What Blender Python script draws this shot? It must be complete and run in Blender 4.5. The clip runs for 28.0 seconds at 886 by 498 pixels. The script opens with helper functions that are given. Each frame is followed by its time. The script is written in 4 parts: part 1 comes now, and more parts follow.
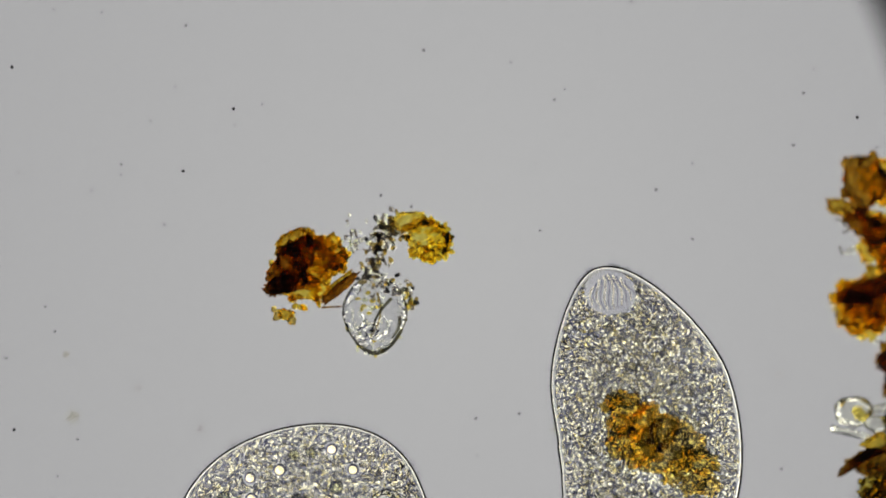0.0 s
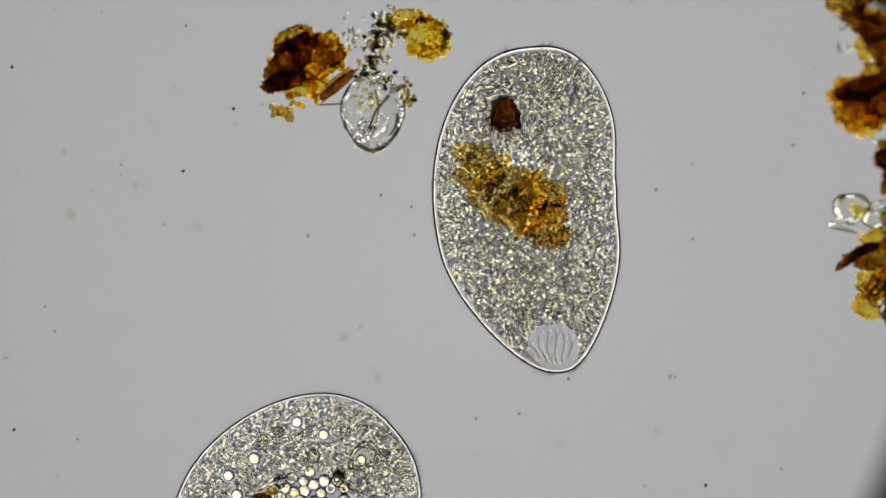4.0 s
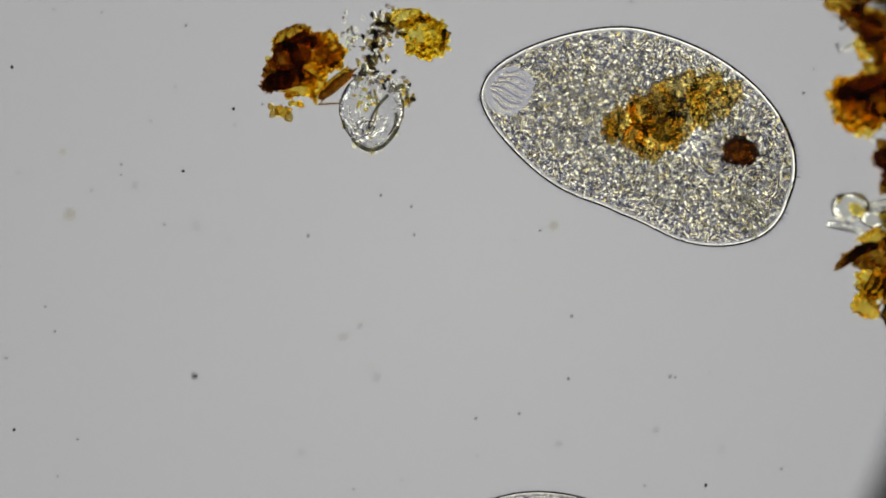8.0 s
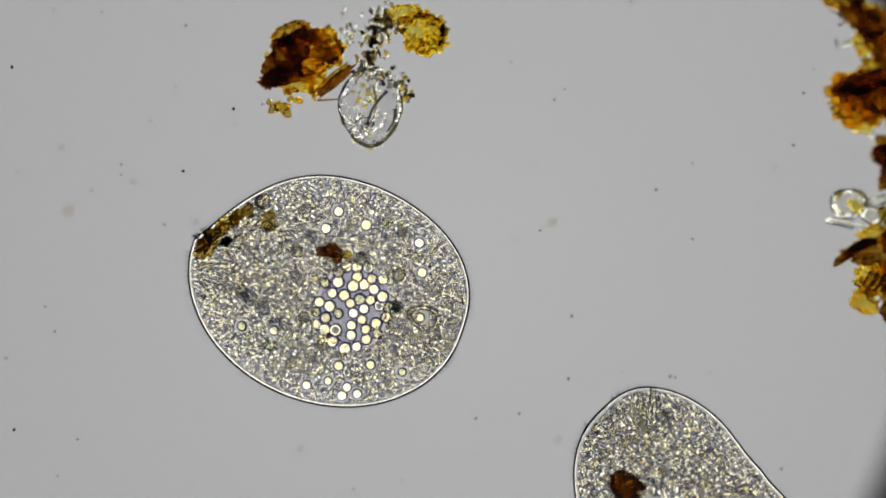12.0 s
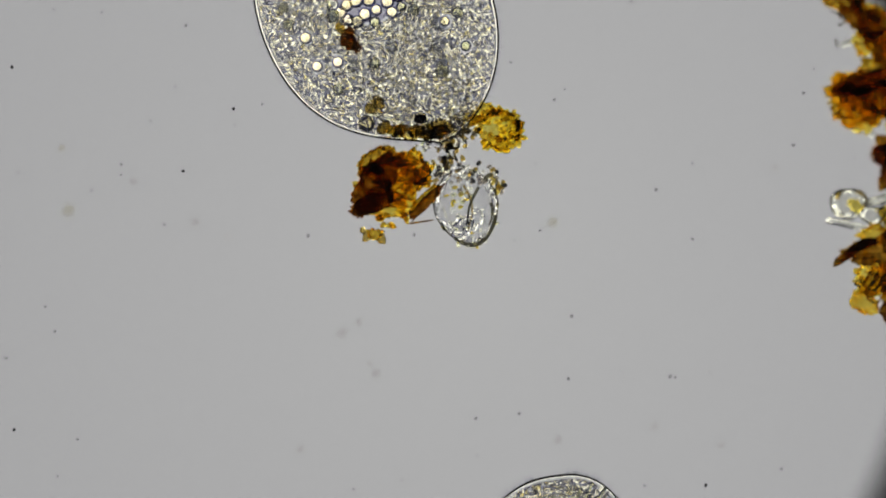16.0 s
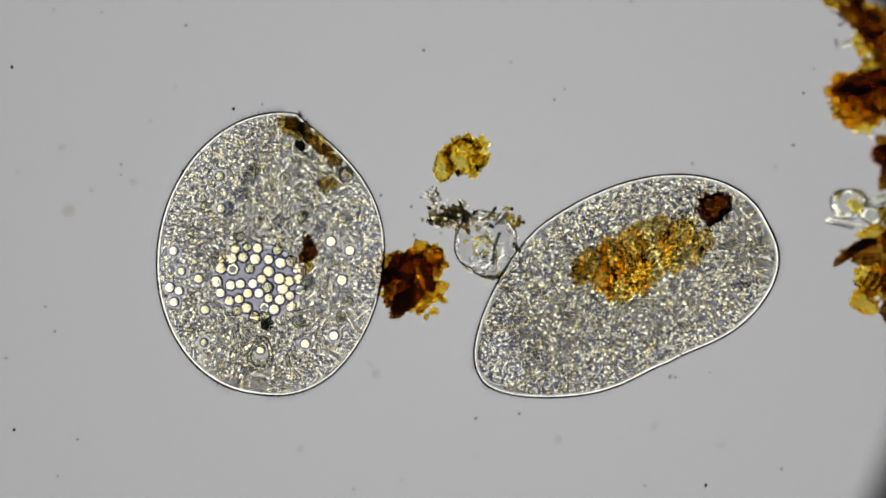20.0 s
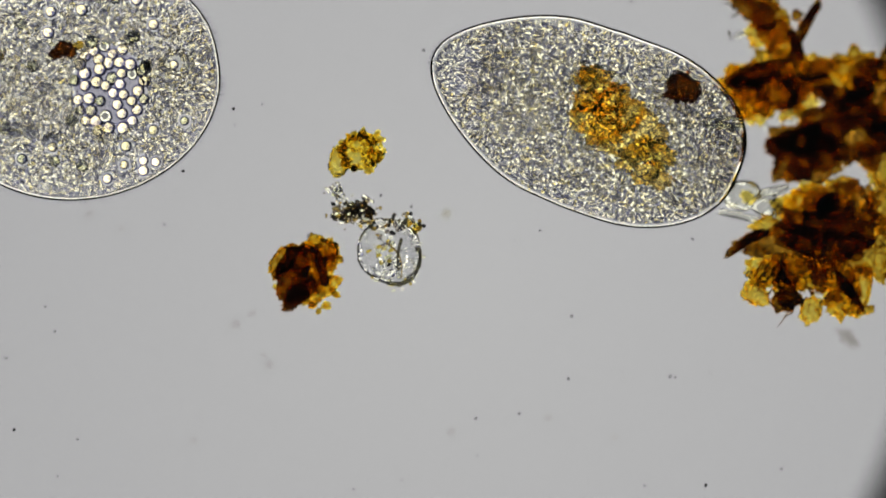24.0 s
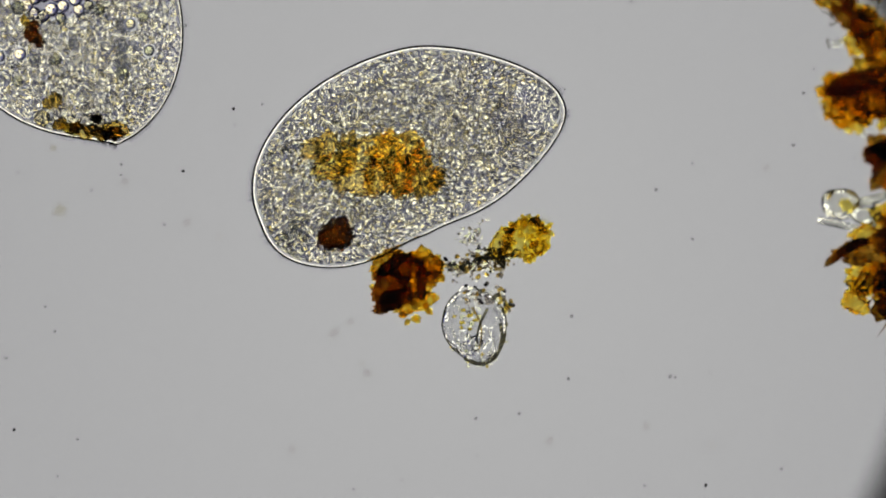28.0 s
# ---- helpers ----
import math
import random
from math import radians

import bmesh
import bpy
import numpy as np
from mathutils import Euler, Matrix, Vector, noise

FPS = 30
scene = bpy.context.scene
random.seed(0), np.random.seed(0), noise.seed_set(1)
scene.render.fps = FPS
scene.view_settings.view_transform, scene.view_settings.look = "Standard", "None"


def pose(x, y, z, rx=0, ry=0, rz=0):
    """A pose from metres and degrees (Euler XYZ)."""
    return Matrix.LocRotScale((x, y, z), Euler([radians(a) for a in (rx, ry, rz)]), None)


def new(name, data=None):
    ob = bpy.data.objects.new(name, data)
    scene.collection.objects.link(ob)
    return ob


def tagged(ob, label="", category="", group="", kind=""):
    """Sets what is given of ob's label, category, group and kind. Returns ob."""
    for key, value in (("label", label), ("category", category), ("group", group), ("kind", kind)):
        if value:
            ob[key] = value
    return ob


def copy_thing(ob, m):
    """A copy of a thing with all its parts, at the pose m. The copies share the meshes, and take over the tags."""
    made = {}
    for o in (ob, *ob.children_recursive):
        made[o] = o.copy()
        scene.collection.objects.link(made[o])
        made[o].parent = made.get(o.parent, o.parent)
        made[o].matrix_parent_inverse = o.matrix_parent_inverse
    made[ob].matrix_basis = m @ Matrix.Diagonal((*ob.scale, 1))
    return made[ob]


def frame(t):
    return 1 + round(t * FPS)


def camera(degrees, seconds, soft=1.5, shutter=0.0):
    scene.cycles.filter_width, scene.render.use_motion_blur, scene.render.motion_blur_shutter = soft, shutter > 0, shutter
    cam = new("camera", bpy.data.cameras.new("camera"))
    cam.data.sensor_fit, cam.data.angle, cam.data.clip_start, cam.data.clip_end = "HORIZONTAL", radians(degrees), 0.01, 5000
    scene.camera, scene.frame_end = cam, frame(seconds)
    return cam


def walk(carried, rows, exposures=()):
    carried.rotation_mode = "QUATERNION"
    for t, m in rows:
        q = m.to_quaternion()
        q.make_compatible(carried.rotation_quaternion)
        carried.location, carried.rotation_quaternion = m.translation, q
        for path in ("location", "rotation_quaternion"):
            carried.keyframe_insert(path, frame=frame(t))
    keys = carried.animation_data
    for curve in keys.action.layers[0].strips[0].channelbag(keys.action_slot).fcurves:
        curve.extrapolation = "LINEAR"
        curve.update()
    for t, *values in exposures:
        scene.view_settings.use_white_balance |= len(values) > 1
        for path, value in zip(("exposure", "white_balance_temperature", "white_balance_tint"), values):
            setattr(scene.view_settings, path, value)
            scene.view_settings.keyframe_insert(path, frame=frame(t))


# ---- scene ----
# One metre of this place stands for a quarter of a millimetre on the slide.
FOCUS = 0.90          # height of the plane that is in focus, above the slide
EYE = 22.451 + FOCUS   # the objective looks straight down
cam = camera(4, 28.0, soft=1.95)
# the objective's shallow depth of focus: the slide and what lies on it blur a little
cam.data.dof.use_dof, cam.data.dof.focus_distance, cam.data.dof.aperture_fstop = True, EYE - FOCUS, 2.4
walk(cam, [(0.0, pose(0, 0, EYE)), (28.0, pose(0, 0, EYE))],
     exposures=[(0.0, 0.07), (1.0, 0.03), (12.0, 0.03), (15.0, 0.04), (16.6, -0.03), (18.0, 0.03), (22.3, 0.05), (23.2, 0.08), (24.0, 0.13), (26.2, 0.14), (27.0, 0.05), (28.0, 0.04)])

# ---- light: the lamp under the stage, and a dim room ----
LAMP_Z = -60.0
WINDOW_Z = FOCUS + 0.21
world = bpy.data.worlds.new("dim_room")
scene.world = world
world.use_nodes = True
world.node_tree.nodes["Background"].inputs[0].default_value = (0.9, 0.95, 1.0, 1)
world.node_tree.nodes["Background"].inputs[1].default_value = 0.03


# ---- materials ----
def nodes(name):
    m = bpy.data.materials.new(name)
    m.use_nodes = True
    t = m.node_tree
    t.nodes.clear()
    out = t.nodes.new("ShaderNodeOutputMaterial")
    return m, t, out


def node(t, kind, **values):
    n = t.nodes.new(kind)
    for k, v in values.items():
        n.inputs[k.replace("_", " ")].default_value = v
    return n


def ramp(t, stops, ease="LINEAR"):
    r = t.nodes.new("ShaderNodeValToRGB")
    e = r.color_ramp.elements
    r.color_ramp.interpolation = ease
    while len(e) < len(stops):
        e.new(0.5)
    for el, (p, c) in zip(e, stops):
        el.position, el.color = p, (*c, 1)
    return r


def clear(name, ior, colour, rough=0.0, vary=0.0, warm=None, scale=40.0):
    """Watery, refracting matter; vary: how far its tint differs from place to place."""
    m, t, out = nodes(name)
    b = node(t, "ShaderNodeBsdfRefraction", IOR=ior, Roughness=rough)
    b.inputs["Color"].default_value = (*colour, 1)
    if vary:
        geo = t.nodes.new("ShaderNodeNewGeometry")
        r = ramp(t, [(0.0, tuple(c * (1 - vary) for c in colour)), (0.55, colour), (1.0, warm or colour)])
        t.links.new(geo.outputs["Random Per Island"], r.inputs[0])
        t.links.new(r.outputs[0], b.inputs["Color"])
    t.links.new(b.outputs[0], out.inputs[0])
    return m


def stain(name, thin, thick, scale=30.0, body=0.06, detail=6.0, grain=120.0):
    """Translucent matter that tints what shines through it, mottled at two scales, with a little dull surface."""
    m, t, out = nodes(name)
    co = t.nodes.new("ShaderNodeTexCoord")
    n1 = node(t, "ShaderNodeTexNoise", Scale=scale, Detail=detail, Roughness=0.65)
    n2 = node(t, "ShaderNodeTexNoise", Scale=grain, Detail=3.0, Roughness=0.6)
    mix = node(t, "ShaderNodeMath")
    mix.operation = "MULTIPLY_ADD"
    mix.inputs[1].default_value = 0.55
    sub = node(t, "ShaderNodeMath")
    sub.operation = "MULTIPLY"
    sub.inputs[1].default_value = 0.45
    for n in (n1, n2):
        t.links.new(co.outputs["Object"], n.inputs["Vector"])
    t.links.new(n2.outputs["Fac"], sub.inputs[0])
    t.links.new(n1.outputs["Fac"], mix.inputs[0])
    t.links.new(sub.outputs[0], mix.inputs[2])
    r = ramp(t, [(0.36, thick), (0.62, thin)])
    t.links.new(mix.outputs[0], r.inputs[0])
    tr = node(t, "ShaderNodeBsdfTransparent")
    t.links.new(r.outputs[0], tr.inputs[0])
    df = node(t, "ShaderNodeBsdfDiffuse")
    t.links.new(r.outputs[0], df.inputs[0])
    ms = node(t, "ShaderNodeMixShader", Fac=body)
    t.links.new(tr.outputs[0], ms.inputs[1])
    t.links.new(df.outputs[0], ms.inputs[2])
    t.links.new(ms.outputs[0], out.inputs[0])
    return m


def crust(name, thin, thick, ior=1.06, scale=30.0, grain=110.0, bump=0.6, depth=0.006, rough=0.0, low=0.38, high=0.60, detail=3.0):
    """Tinted refracting matter with a crinkled skin; colour mottled at two scales."""
    m, t, out = nodes(name)
    co = t.nodes.new("ShaderNodeTexCoord")
    n1 = node(t, "ShaderNodeTexNoise", Scale=scale, Detail=detail, Roughness=0.62)
    n2 = node(t, "ShaderNodeTexNoise", Scale=grain, Detail=0.5 * detail, Roughness=0.6)
    add = node(t, "ShaderNodeMath")
    add.operation = "ADD"
    half = node(t, "ShaderNodeMath")
    half.operation = "MULTIPLY"
    half.inputs[1].default_value = 0.5
    for n in (n1, n2):
        t.links.new(co.outputs["Object"], n.inputs["Vector"])
    t.links.new(n1.outputs["Fac"], add.inputs[0])
    t.links.new(n2.outputs["Fac"], add.inputs[1])
    t.links.new(add.outputs[0], half.inputs[0])
    r = ramp(t, [(low, thick), (high, thin)])
    t.links.new(half.outputs[0], r.inputs[0])
    bp = node(t, "ShaderNodeBump", Strength=bump, Distance=depth)
    t.links.new(half.outputs[0], bp.inputs["Height"])
    b = node(t, "ShaderNodeBsdfRefraction", IOR=ior, Roughness=rough)
    t.links.new(r.outputs[0], b.inputs["Color"])
    t.links.new(bp.outputs[0], b.inputs["Normal"])
    t.links.new(b.outputs[0], out.inputs[0])
    return m


def lamp_glow():
    """The lamp's opal glass: even in the middle, an added brighter ring out of view, dark beyond."""
    m, t, out = nodes("lamp_opal_glass")
    co = t.nodes.new("ShaderNodeTexCoord")
    ln = t.nodes.new("ShaderNodeVectorMath")
    ln.operation = "LENGTH"
    t.links.new(co.outputs["Object"], ln.inputs[0])
    sc = node(t, "ShaderNodeMath")
    sc.operation = "DIVIDE"
    sc.inputs[1].default_value = 38.6
    t.links.new(ln.outputs["Value"], sc.inputs[0])
    g = LAMP
    r = ramp(t, [(0.0, g["mid"]), (0.085, g["edge"]), (0.22, g["edge"]), (0.255, g["ring"]), (0.33, g["ring2"]), (0.39, g["blue"]), (0.48, (0.004, 0.004, 0.01))])
    t.links.new(sc.outputs[0], r.inputs[0])
    em = node(t, "ShaderNodeEmission", Strength=g["power"])
    t.links.new(r.outputs[0], em.inputs["Color"])
    t.links.new(em.outputs[0], out.inputs[0])
    return m


# ring, ring2 and blue lie out of view, added to brighten refracting bodies
LAMP = dict(power=1.7, mid=(0.295, 0.288, 0.2905), edge=(0.262, 0.256, 0.2605), ring=(1.87, 1.82, 1.65), ring2=(1.75, 1.60, 1.13), blue=(0.13, 0.15, 0.46))
M_LAMP = lamp_glow()
M_PELLICLE = clear("pellicle", 1.05, (0.985, 0.985, 0.98))
M_PLASM = crust("cytoplasm", (0.93, 0.915, 0.84), (0.37, 0.38, 0.47), 1.12, 160, 225, 1.0, 0.0135, low=0.42, high=0.57, detail=1.2)
M_PLASM_B = crust("fine_cytoplasm", (0.93, 0.915, 0.84), (0.42, 0.43, 0.52), 1.11, 175, 245, 1.0, 0.0135, low=0.42, high=0.57, detail=1.2)
M_GRAIN = clear("bright_granules", 1.10, (1.0, 0.985, 0.93), vary=0.14, warm=(1.0, 0.96, 0.74))
M_GRAIN_DARK = clear("dark_granules", 1.14, (0.93, 0.93, 0.98), vary=0.2, warm=(0.97, 0.96, 0.94))
M_VACUOLE = clear("bright_vacuole", 1.33, (1.0, 1.0, 0.94))
t = M_VACUOLE.node_tree
info = t.nodes.new("ShaderNodeObjectInfo")
tints = ramp(t, [(0.0, (0.55, 0.56, 0.48)), (0.30, (0.80, 0.77, 0.63)), (1.0, (0.94, 0.91, 0.80))])
t.links.new(info.outputs["Random"], tints.inputs[0])
t.links.new(tints.outputs[0], [n for n in t.nodes if n.bl_idname == "ShaderNodeBsdfRefraction"][0].inputs["Color"])
M_LENS = clear("lens_inclusion", 1.06, (0.95, 0.95, 0.92))
M_PALE = clear("pale_vacuole", 1.12, (0.90, 0.91, 0.82))
M_MURK = stain("murky_vacuole", (0.80, 0.81, 0.84), (0.66, 0.67, 0.72), scale=80, body=0.0)
M_HAIR = stain("cilia", (0.97, 0.97, 0.98), (0.92, 0.92, 0.94), body=0.0)
M_STRIPE = stain("membranelle", (0.84, 0.84, 0.88), (0.66, 0.66, 0.72), scale=80, body=0.02)
M_FOOD = crust("amber_food", (0.998, 0.955, 0.64), (0.97, 0.83, 0.40), 1.03, 60, 150, 1.0, 0.005)
M_FOOD_CLOT = crust("clotted_amber_food", (0.995, 0.92, 0.52), (0.92, 0.73, 0.29), 1.03, 60, 150, 1.0, 0.008)
M_FOOD_DENSE = stain("dense_amber_food", (0.99, 0.87, 0.42), (0.90, 0.68, 0.22), scale=55, body=0.0, grain=140)
M_FOOD_THIN = stain("thin_amber_food", (0.995, 0.94, 0.66), (0.95, 0.83, 0.48), scale=70, body=0.0)
M_FOOD_DARK = crust("olive_food", (0.90, 0.80, 0.46), (0.52, 0.42, 0.16), 1.05, 45, 120, 1.0, 0.018)
M_SHRED = stain("olive_shred", (0.86, 0.78, 0.52), (0.58, 0.51, 0.32), scale=60, body=0.02)
M_BALL = crust("brown_food_ball", (0.62, 0.38, 0.14), (0.16, 0.075, 0.04), 1.04, 60, 110, 1.0, 0.016)
M_BLACK = crust("blackish_food", (0.22, 0.21, 0.22), (0.05, 0.05, 0.07), 1.04, 40)
M_BROWN = crust("rust_brown_detritus", (0.94, 0.83, 0.31), (0.60, 0.425, 0.088), 1.035, 26, 105, 1.0, 0.022)
M_DEEP = crust("dark_brown_detritus", (0.80, 0.62, 0.195), (0.38, 0.235, 0.058), 1.035, 26, 100, 1.0, 0.022)
M_UMBER = crust("umber_detritus", (0.68, 0.44, 0.115), (0.25, 0.125, 0.03), 1.035, 30, 100, 1.0, 0.020)
M_AMBER = crust("amber_detritus", (0.97, 0.89, 0.43), (0.82, 0.65, 0.17), 1.035, 32, 110, 1.0, 0.022)
M_YELLOW = crust("yellow_detritus", (0.95, 0.90, 0.50), (0.81, 0.70, 0.25), 1.045, 40, 120, 1.0, 0.020)
M_GREY = crust("grey_granules", (0.80, 0.77, 0.72), (0.40, 0.38, 0.38), 1.10, 50, 120, 0.3)
M_YELLOW_GRAIN = clear("yellow_grains", 1.055, (0.92, 0.87, 0.45), vary=0.2, warm=(0.88, 0.79, 0.34))
M_EDGE = stain("inclusion_edge", (0.70, 0.69, 0.66), (0.54, 0.53, 0.52), scale=50, body=0.0)
M_OLIVE_BLACK = stain("olive_black_edge", (0.60, 0.58, 0.46), (0.34, 0.33, 0.28), scale=50, body=0.0)
M_SHELL = crust("clear_shell", (0.99, 0.99, 0.98), (0.93, 0.93, 0.94), 1.045, 24, 80, 0.5, 0.008)
M_MINERAL = crust("mineral_grain", (0.98, 0.98, 0.95), (0.88, 0.88, 0.84), 1.075, 30, 90, 0.8, 0.010)
M_DUST = stain("optics_dust", (0.24, 0.24, 0.26), (0.08, 0.08, 0.10), body=0.03)


def smudge(name, core):
    """A thin film of residue, densest in its middle."""
    m, t, out = nodes(name)
    co = t.nodes.new("ShaderNodeTexCoord")
    n1 = node(t, "ShaderNodeTexNoise", Scale=2.2, Detail=3.0)
    ln = t.nodes.new("ShaderNodeVectorMath")
    ln.operation = "LENGTH"
    add = node(t, "ShaderNodeMath")
    add.operation = "MULTIPLY_ADD"
    add.inputs[1].default_value = 0.7
    t.links.new(co.outputs["Object"], ln.inputs[0])
    t.links.new(co.outputs["Object"], n1.inputs["Vector"])
    t.links.new(n1.outputs["Fac"], add.inputs[0])
    t.links.new(ln.outputs["Value"], add.inputs[2])
    r = ramp(t, [(0.45, core), (1.0, (1, 1, 1))], "EASE")
    t.links.new(add.outputs[0], r.inputs[0])
    tr = node(t, "ShaderNodeBsdfTransparent")
    t.links.new(r.outputs[0], tr.inputs[0])
    t.links.new(tr.outputs[0], out.inputs[0])
    return m


M_CAP = stain("lilac_cap", (0.98, 0.978, 0.99), (0.90, 0.90, 0.945), scale=45, body=0.0)
M_GAP_TINT = stain("lilac_gap_tint", (0.93, 0.92, 0.95), (0.82, 0.81, 0.88), scale=60, body=0.0)
M_FAINT = smudge("faint_residue", (0.945, 0.94, 0.93))
M_WISP = smudge("grey_brown_wisp", (0.80, 0.78, 0.75))
M_FAINT_Y = smudge("faint_yellow_residue", (0.935, 0.93, 0.87))


def glass_slide_material():
    m, t, out = nodes("slide_glass")
    tr = node(t, "ShaderNodeBsdfTransparent")
    tr.inputs[0].default_value = (0.985, 0.99, 0.988, 1)
    gl = node(t, "ShaderNodeBsdfGlossy", Roughness=0.02)
    ms = node(t, "ShaderNodeMixShader", Fac=0.02)
    t.links.new(tr.outputs[0], ms.inputs[1])
    t.links.new(gl.outputs[0], ms.inputs[2])
    t.links.new(ms.outputs[0], out.inputs[0])
    return m


def iris_material(inner, outer):
    """Black iris blade; the soft fall-off of light at its rim is painted as a radial tint."""
    m, t, out = nodes("iris_black")
    co = t.nodes.new("ShaderNodeTexCoord")
    ln = t.nodes.new("ShaderNodeVectorMath")
    ln.operation = "LENGTH"
    t.links.new(co.outputs["Object"], ln.inputs[0])
    mr = node(t, "ShaderNodeMapRange")
    mr.interpolation_type = "SMOOTHSTEP"
    mr.inputs["From Min"].default_value, mr.inputs["From Max"].default_value = inner, outer
    mr.inputs["To Min"].default_value, mr.inputs["To Max"].default_value = 1.0, 0.08
    t.links.new(ln.outputs["Value"], mr.inputs["Value"])
    tr = node(t, "ShaderNodeBsdfTransparent")
    t.links.new(mr.outputs[0], tr.inputs[0])
    t.links.new(tr.outputs[0], out.inputs[0])
    return m


# ---- making of meshes ----
def mesh_of(name, bm, material, smooth=True):
    me = bpy.data.meshes.new(name)
    bm.to_mesh(me)
    bm.free()
    me.materials.append(material)
    if smooth:
        me.polygons.foreach_set("use_smooth", [True] * len(me.polygons))
    return me


def part(name, bm, material, parent, label="", at=None):
    """One mesh under a thing or a part."""
    ob = new(name, mesh_of(name, bm, material))
    ob.parent = parent
    if at is not None:
        ob.matrix_basis = at
    if label:
        tagged(ob, label)
    return ob


def thing(name, label, category, group="", kind=""):
    return tagged(new(name), label, category, group, kind)


def wave(p, f, seed, octaves=3):
    return noise.fractal((p + Vector((seed * 3.1, seed * 1.7, -seed * 2.3))) * f, 0.6, 2.1, octaves)


def lump(sx, sy, sz, seed, amp=0.25, freq=1.6, sub=3, spike=0.0, spike_freq=6.0, fuzz=0.0):
    """A knobbly grain of half sizes sx, sy, sz."""
    bm = bmesh.new()
    bmesh.ops.create_icosphere(bm, subdivisions=sub, radius=1.0)
    for v in bm.verts:
        k = 1 + amp * wave(v.co, freq, seed) + spike * wave(v.co, spike_freq, seed + 9, 2) + fuzz * wave(v.co, 17.0, seed + 4, 2)
        v.co = Vector((v.co.x * sx, v.co.y * sy, v.co.z * sz)) * max(k, 0.25)
    return bm


def tube(points, radius, sides=6, taper=1.0):
    """A round rod along points, closed at both ends; taper: the last radius over the first."""
    bm = bmesh.new()
    rings = []
    n = len(points)
    for i, p in enumerate(points):
        d = (points[min(i + 1, n - 1)] - points[max(i - 1, 0)]).normalized()
        a = d.orthogonal().normalized()
        b = d.cross(a)
        r = radius * (1 + (taper - 1) * i / max(n - 1, 1))
        rings.append([bm.verts.new(p + (a * math.cos(2 * math.pi * k / sides) + b * math.sin(2 * math.pi * k / sides)) * r) for k in range(sides)])
    for q, w in zip(rings, rings[1:]):
        for k in range(sides):
            bm.faces.new((q[k], q[(k + 1) % sides], w[(k + 1) % sides], w[k]))
    bm.faces.new(rings[0][::-1])
    bm.faces.new(rings[-1])
    bmesh.ops.recalc_face_normals(bm, faces=bm.faces)
    return bm


def ball_shape(sub):
    bm = bmesh.new()
    bmesh.ops.create_icosphere(bm, subdivisions=sub, radius=1.0)
    v = np.array([q.co[:] for q in bm.verts])
    f = np.array([[q.index for q in p.verts] for p in bm.faces])
    bm.free()
    return v, f


def swarm(name, places, sizes, material, parent, label, sub=1, stretch=0.35, seed=3):
    """Very many small grains as one object."""
    rng = np.random.default_rng(seed)
    v, f = ball_shape(sub)
    n = len(places)
    s = np.asarray(sizes)[:, None] * (1 + stretch * (rng.random((n, 3)) - 0.5) * 2)
    ang = rng.random(n) * 6.28
    c, q = np.cos(ang), np.sin(ang)
    pts = v[None] * s[:, None, :]
    x, y = pts[..., 0] * c[:, None] - pts[..., 1] * q[:, None], pts[..., 0] * q[:, None] + pts[..., 1] * c[:, None]
    pts = np.stack([x, y, pts[..., 2]], -1) + np.asarray(places)[:, None, :]
    faces = f[None] + (np.arange(n) * len(v))[:, None, None]
    me = bpy.data.meshes.new(name)
    me.from_pydata(pts.reshape(-1, 3).tolist(), [], faces.reshape(-1, 3).tolist())
    me.materials.append(material)
    me.polygons.foreach_set("use_smooth", [True] * len(me.polygons))
    ob = new(name, me)
    ob.parent = parent
    return tagged(ob, label, kind="stuff")


def hollow(bm, thick):
    """Makes a closed body into a hollow one with a wall of that thickness."""
    bm.normal_update()
    inner = {v: bm.verts.new(v.co - v.normal * thick) for v in list(bm.verts)}
    for f in list(bm.faces):
        bm.faces.new([inner[v] for v in reversed(f.verts)])
    return bm


# ---- the stage: lamp, iris, slide, window of the optics ----
def disc(radius, sides=96, inner=0.0, thick=0.04):
    bm = bmesh.new()
    rings = []
    for r, z in ((inner, 0), (radius, 0), (radius, -thick), (inner, -thick)):
        rings.append([bm.verts.new((r * math.cos(2 * math.pi * k / sides), r * math.sin(2 * math.pi * k / sides), z)) for k in range(sides)])
    for a, b in zip(rings, rings[1:] + rings[:1]):
        for k in range(sides):
            bm.faces.new((a[k], a[(k + 1) % sides], b[(k + 1) % sides], b[k]))
    bmesh.ops.remove_doubles(bm, verts=bm.verts, dist=1e-5)
    bmesh.ops.recalc_face_normals(bm, faces=bm.faces)
    return bm


def slab(sx, sy, sz):
    bm = bmesh.new()
    bmesh.ops.create_cube(bm, size=1.0)
    for v in bm.verts:
        v.co = Vector((v.co.x * sx, v.co.y * sy, v.co.z * sz))
    bmesh.ops.bevel(bm, geom=list(bm.edges), offset=0.015, segments=2, affect="EDGES")
    return bm


lamp = new("condenser_lamp", mesh_of("condenser_lamp", disc(23.0), M_LAMP, False))
lamp.location = (0.20, 0, LAMP_Z)
tagged(lamp, "round opal lamp glass glowing under the microscope stage", "lamp", kind="structure")
iris = new("field_iris", mesh_of("field_iris", disc(3.3, inner=1.031, thick=0.01), iris_material(1.052, 1.166), False))
iris.location = (-0.196, 0.005, -0.30)
tagged(iris, "black iris ring that bounds the lit field", "iris", kind="structure")
slide = new("glass_slide", mesh_of("glass_slide", slab(7.0, 4.4, 0.12), glass_slide_material(), False))
slide.location = (0, 0, -0.06)
tagged(slide, "clear glass microscope slide with wet specimens", "glass slide", kind="structure")
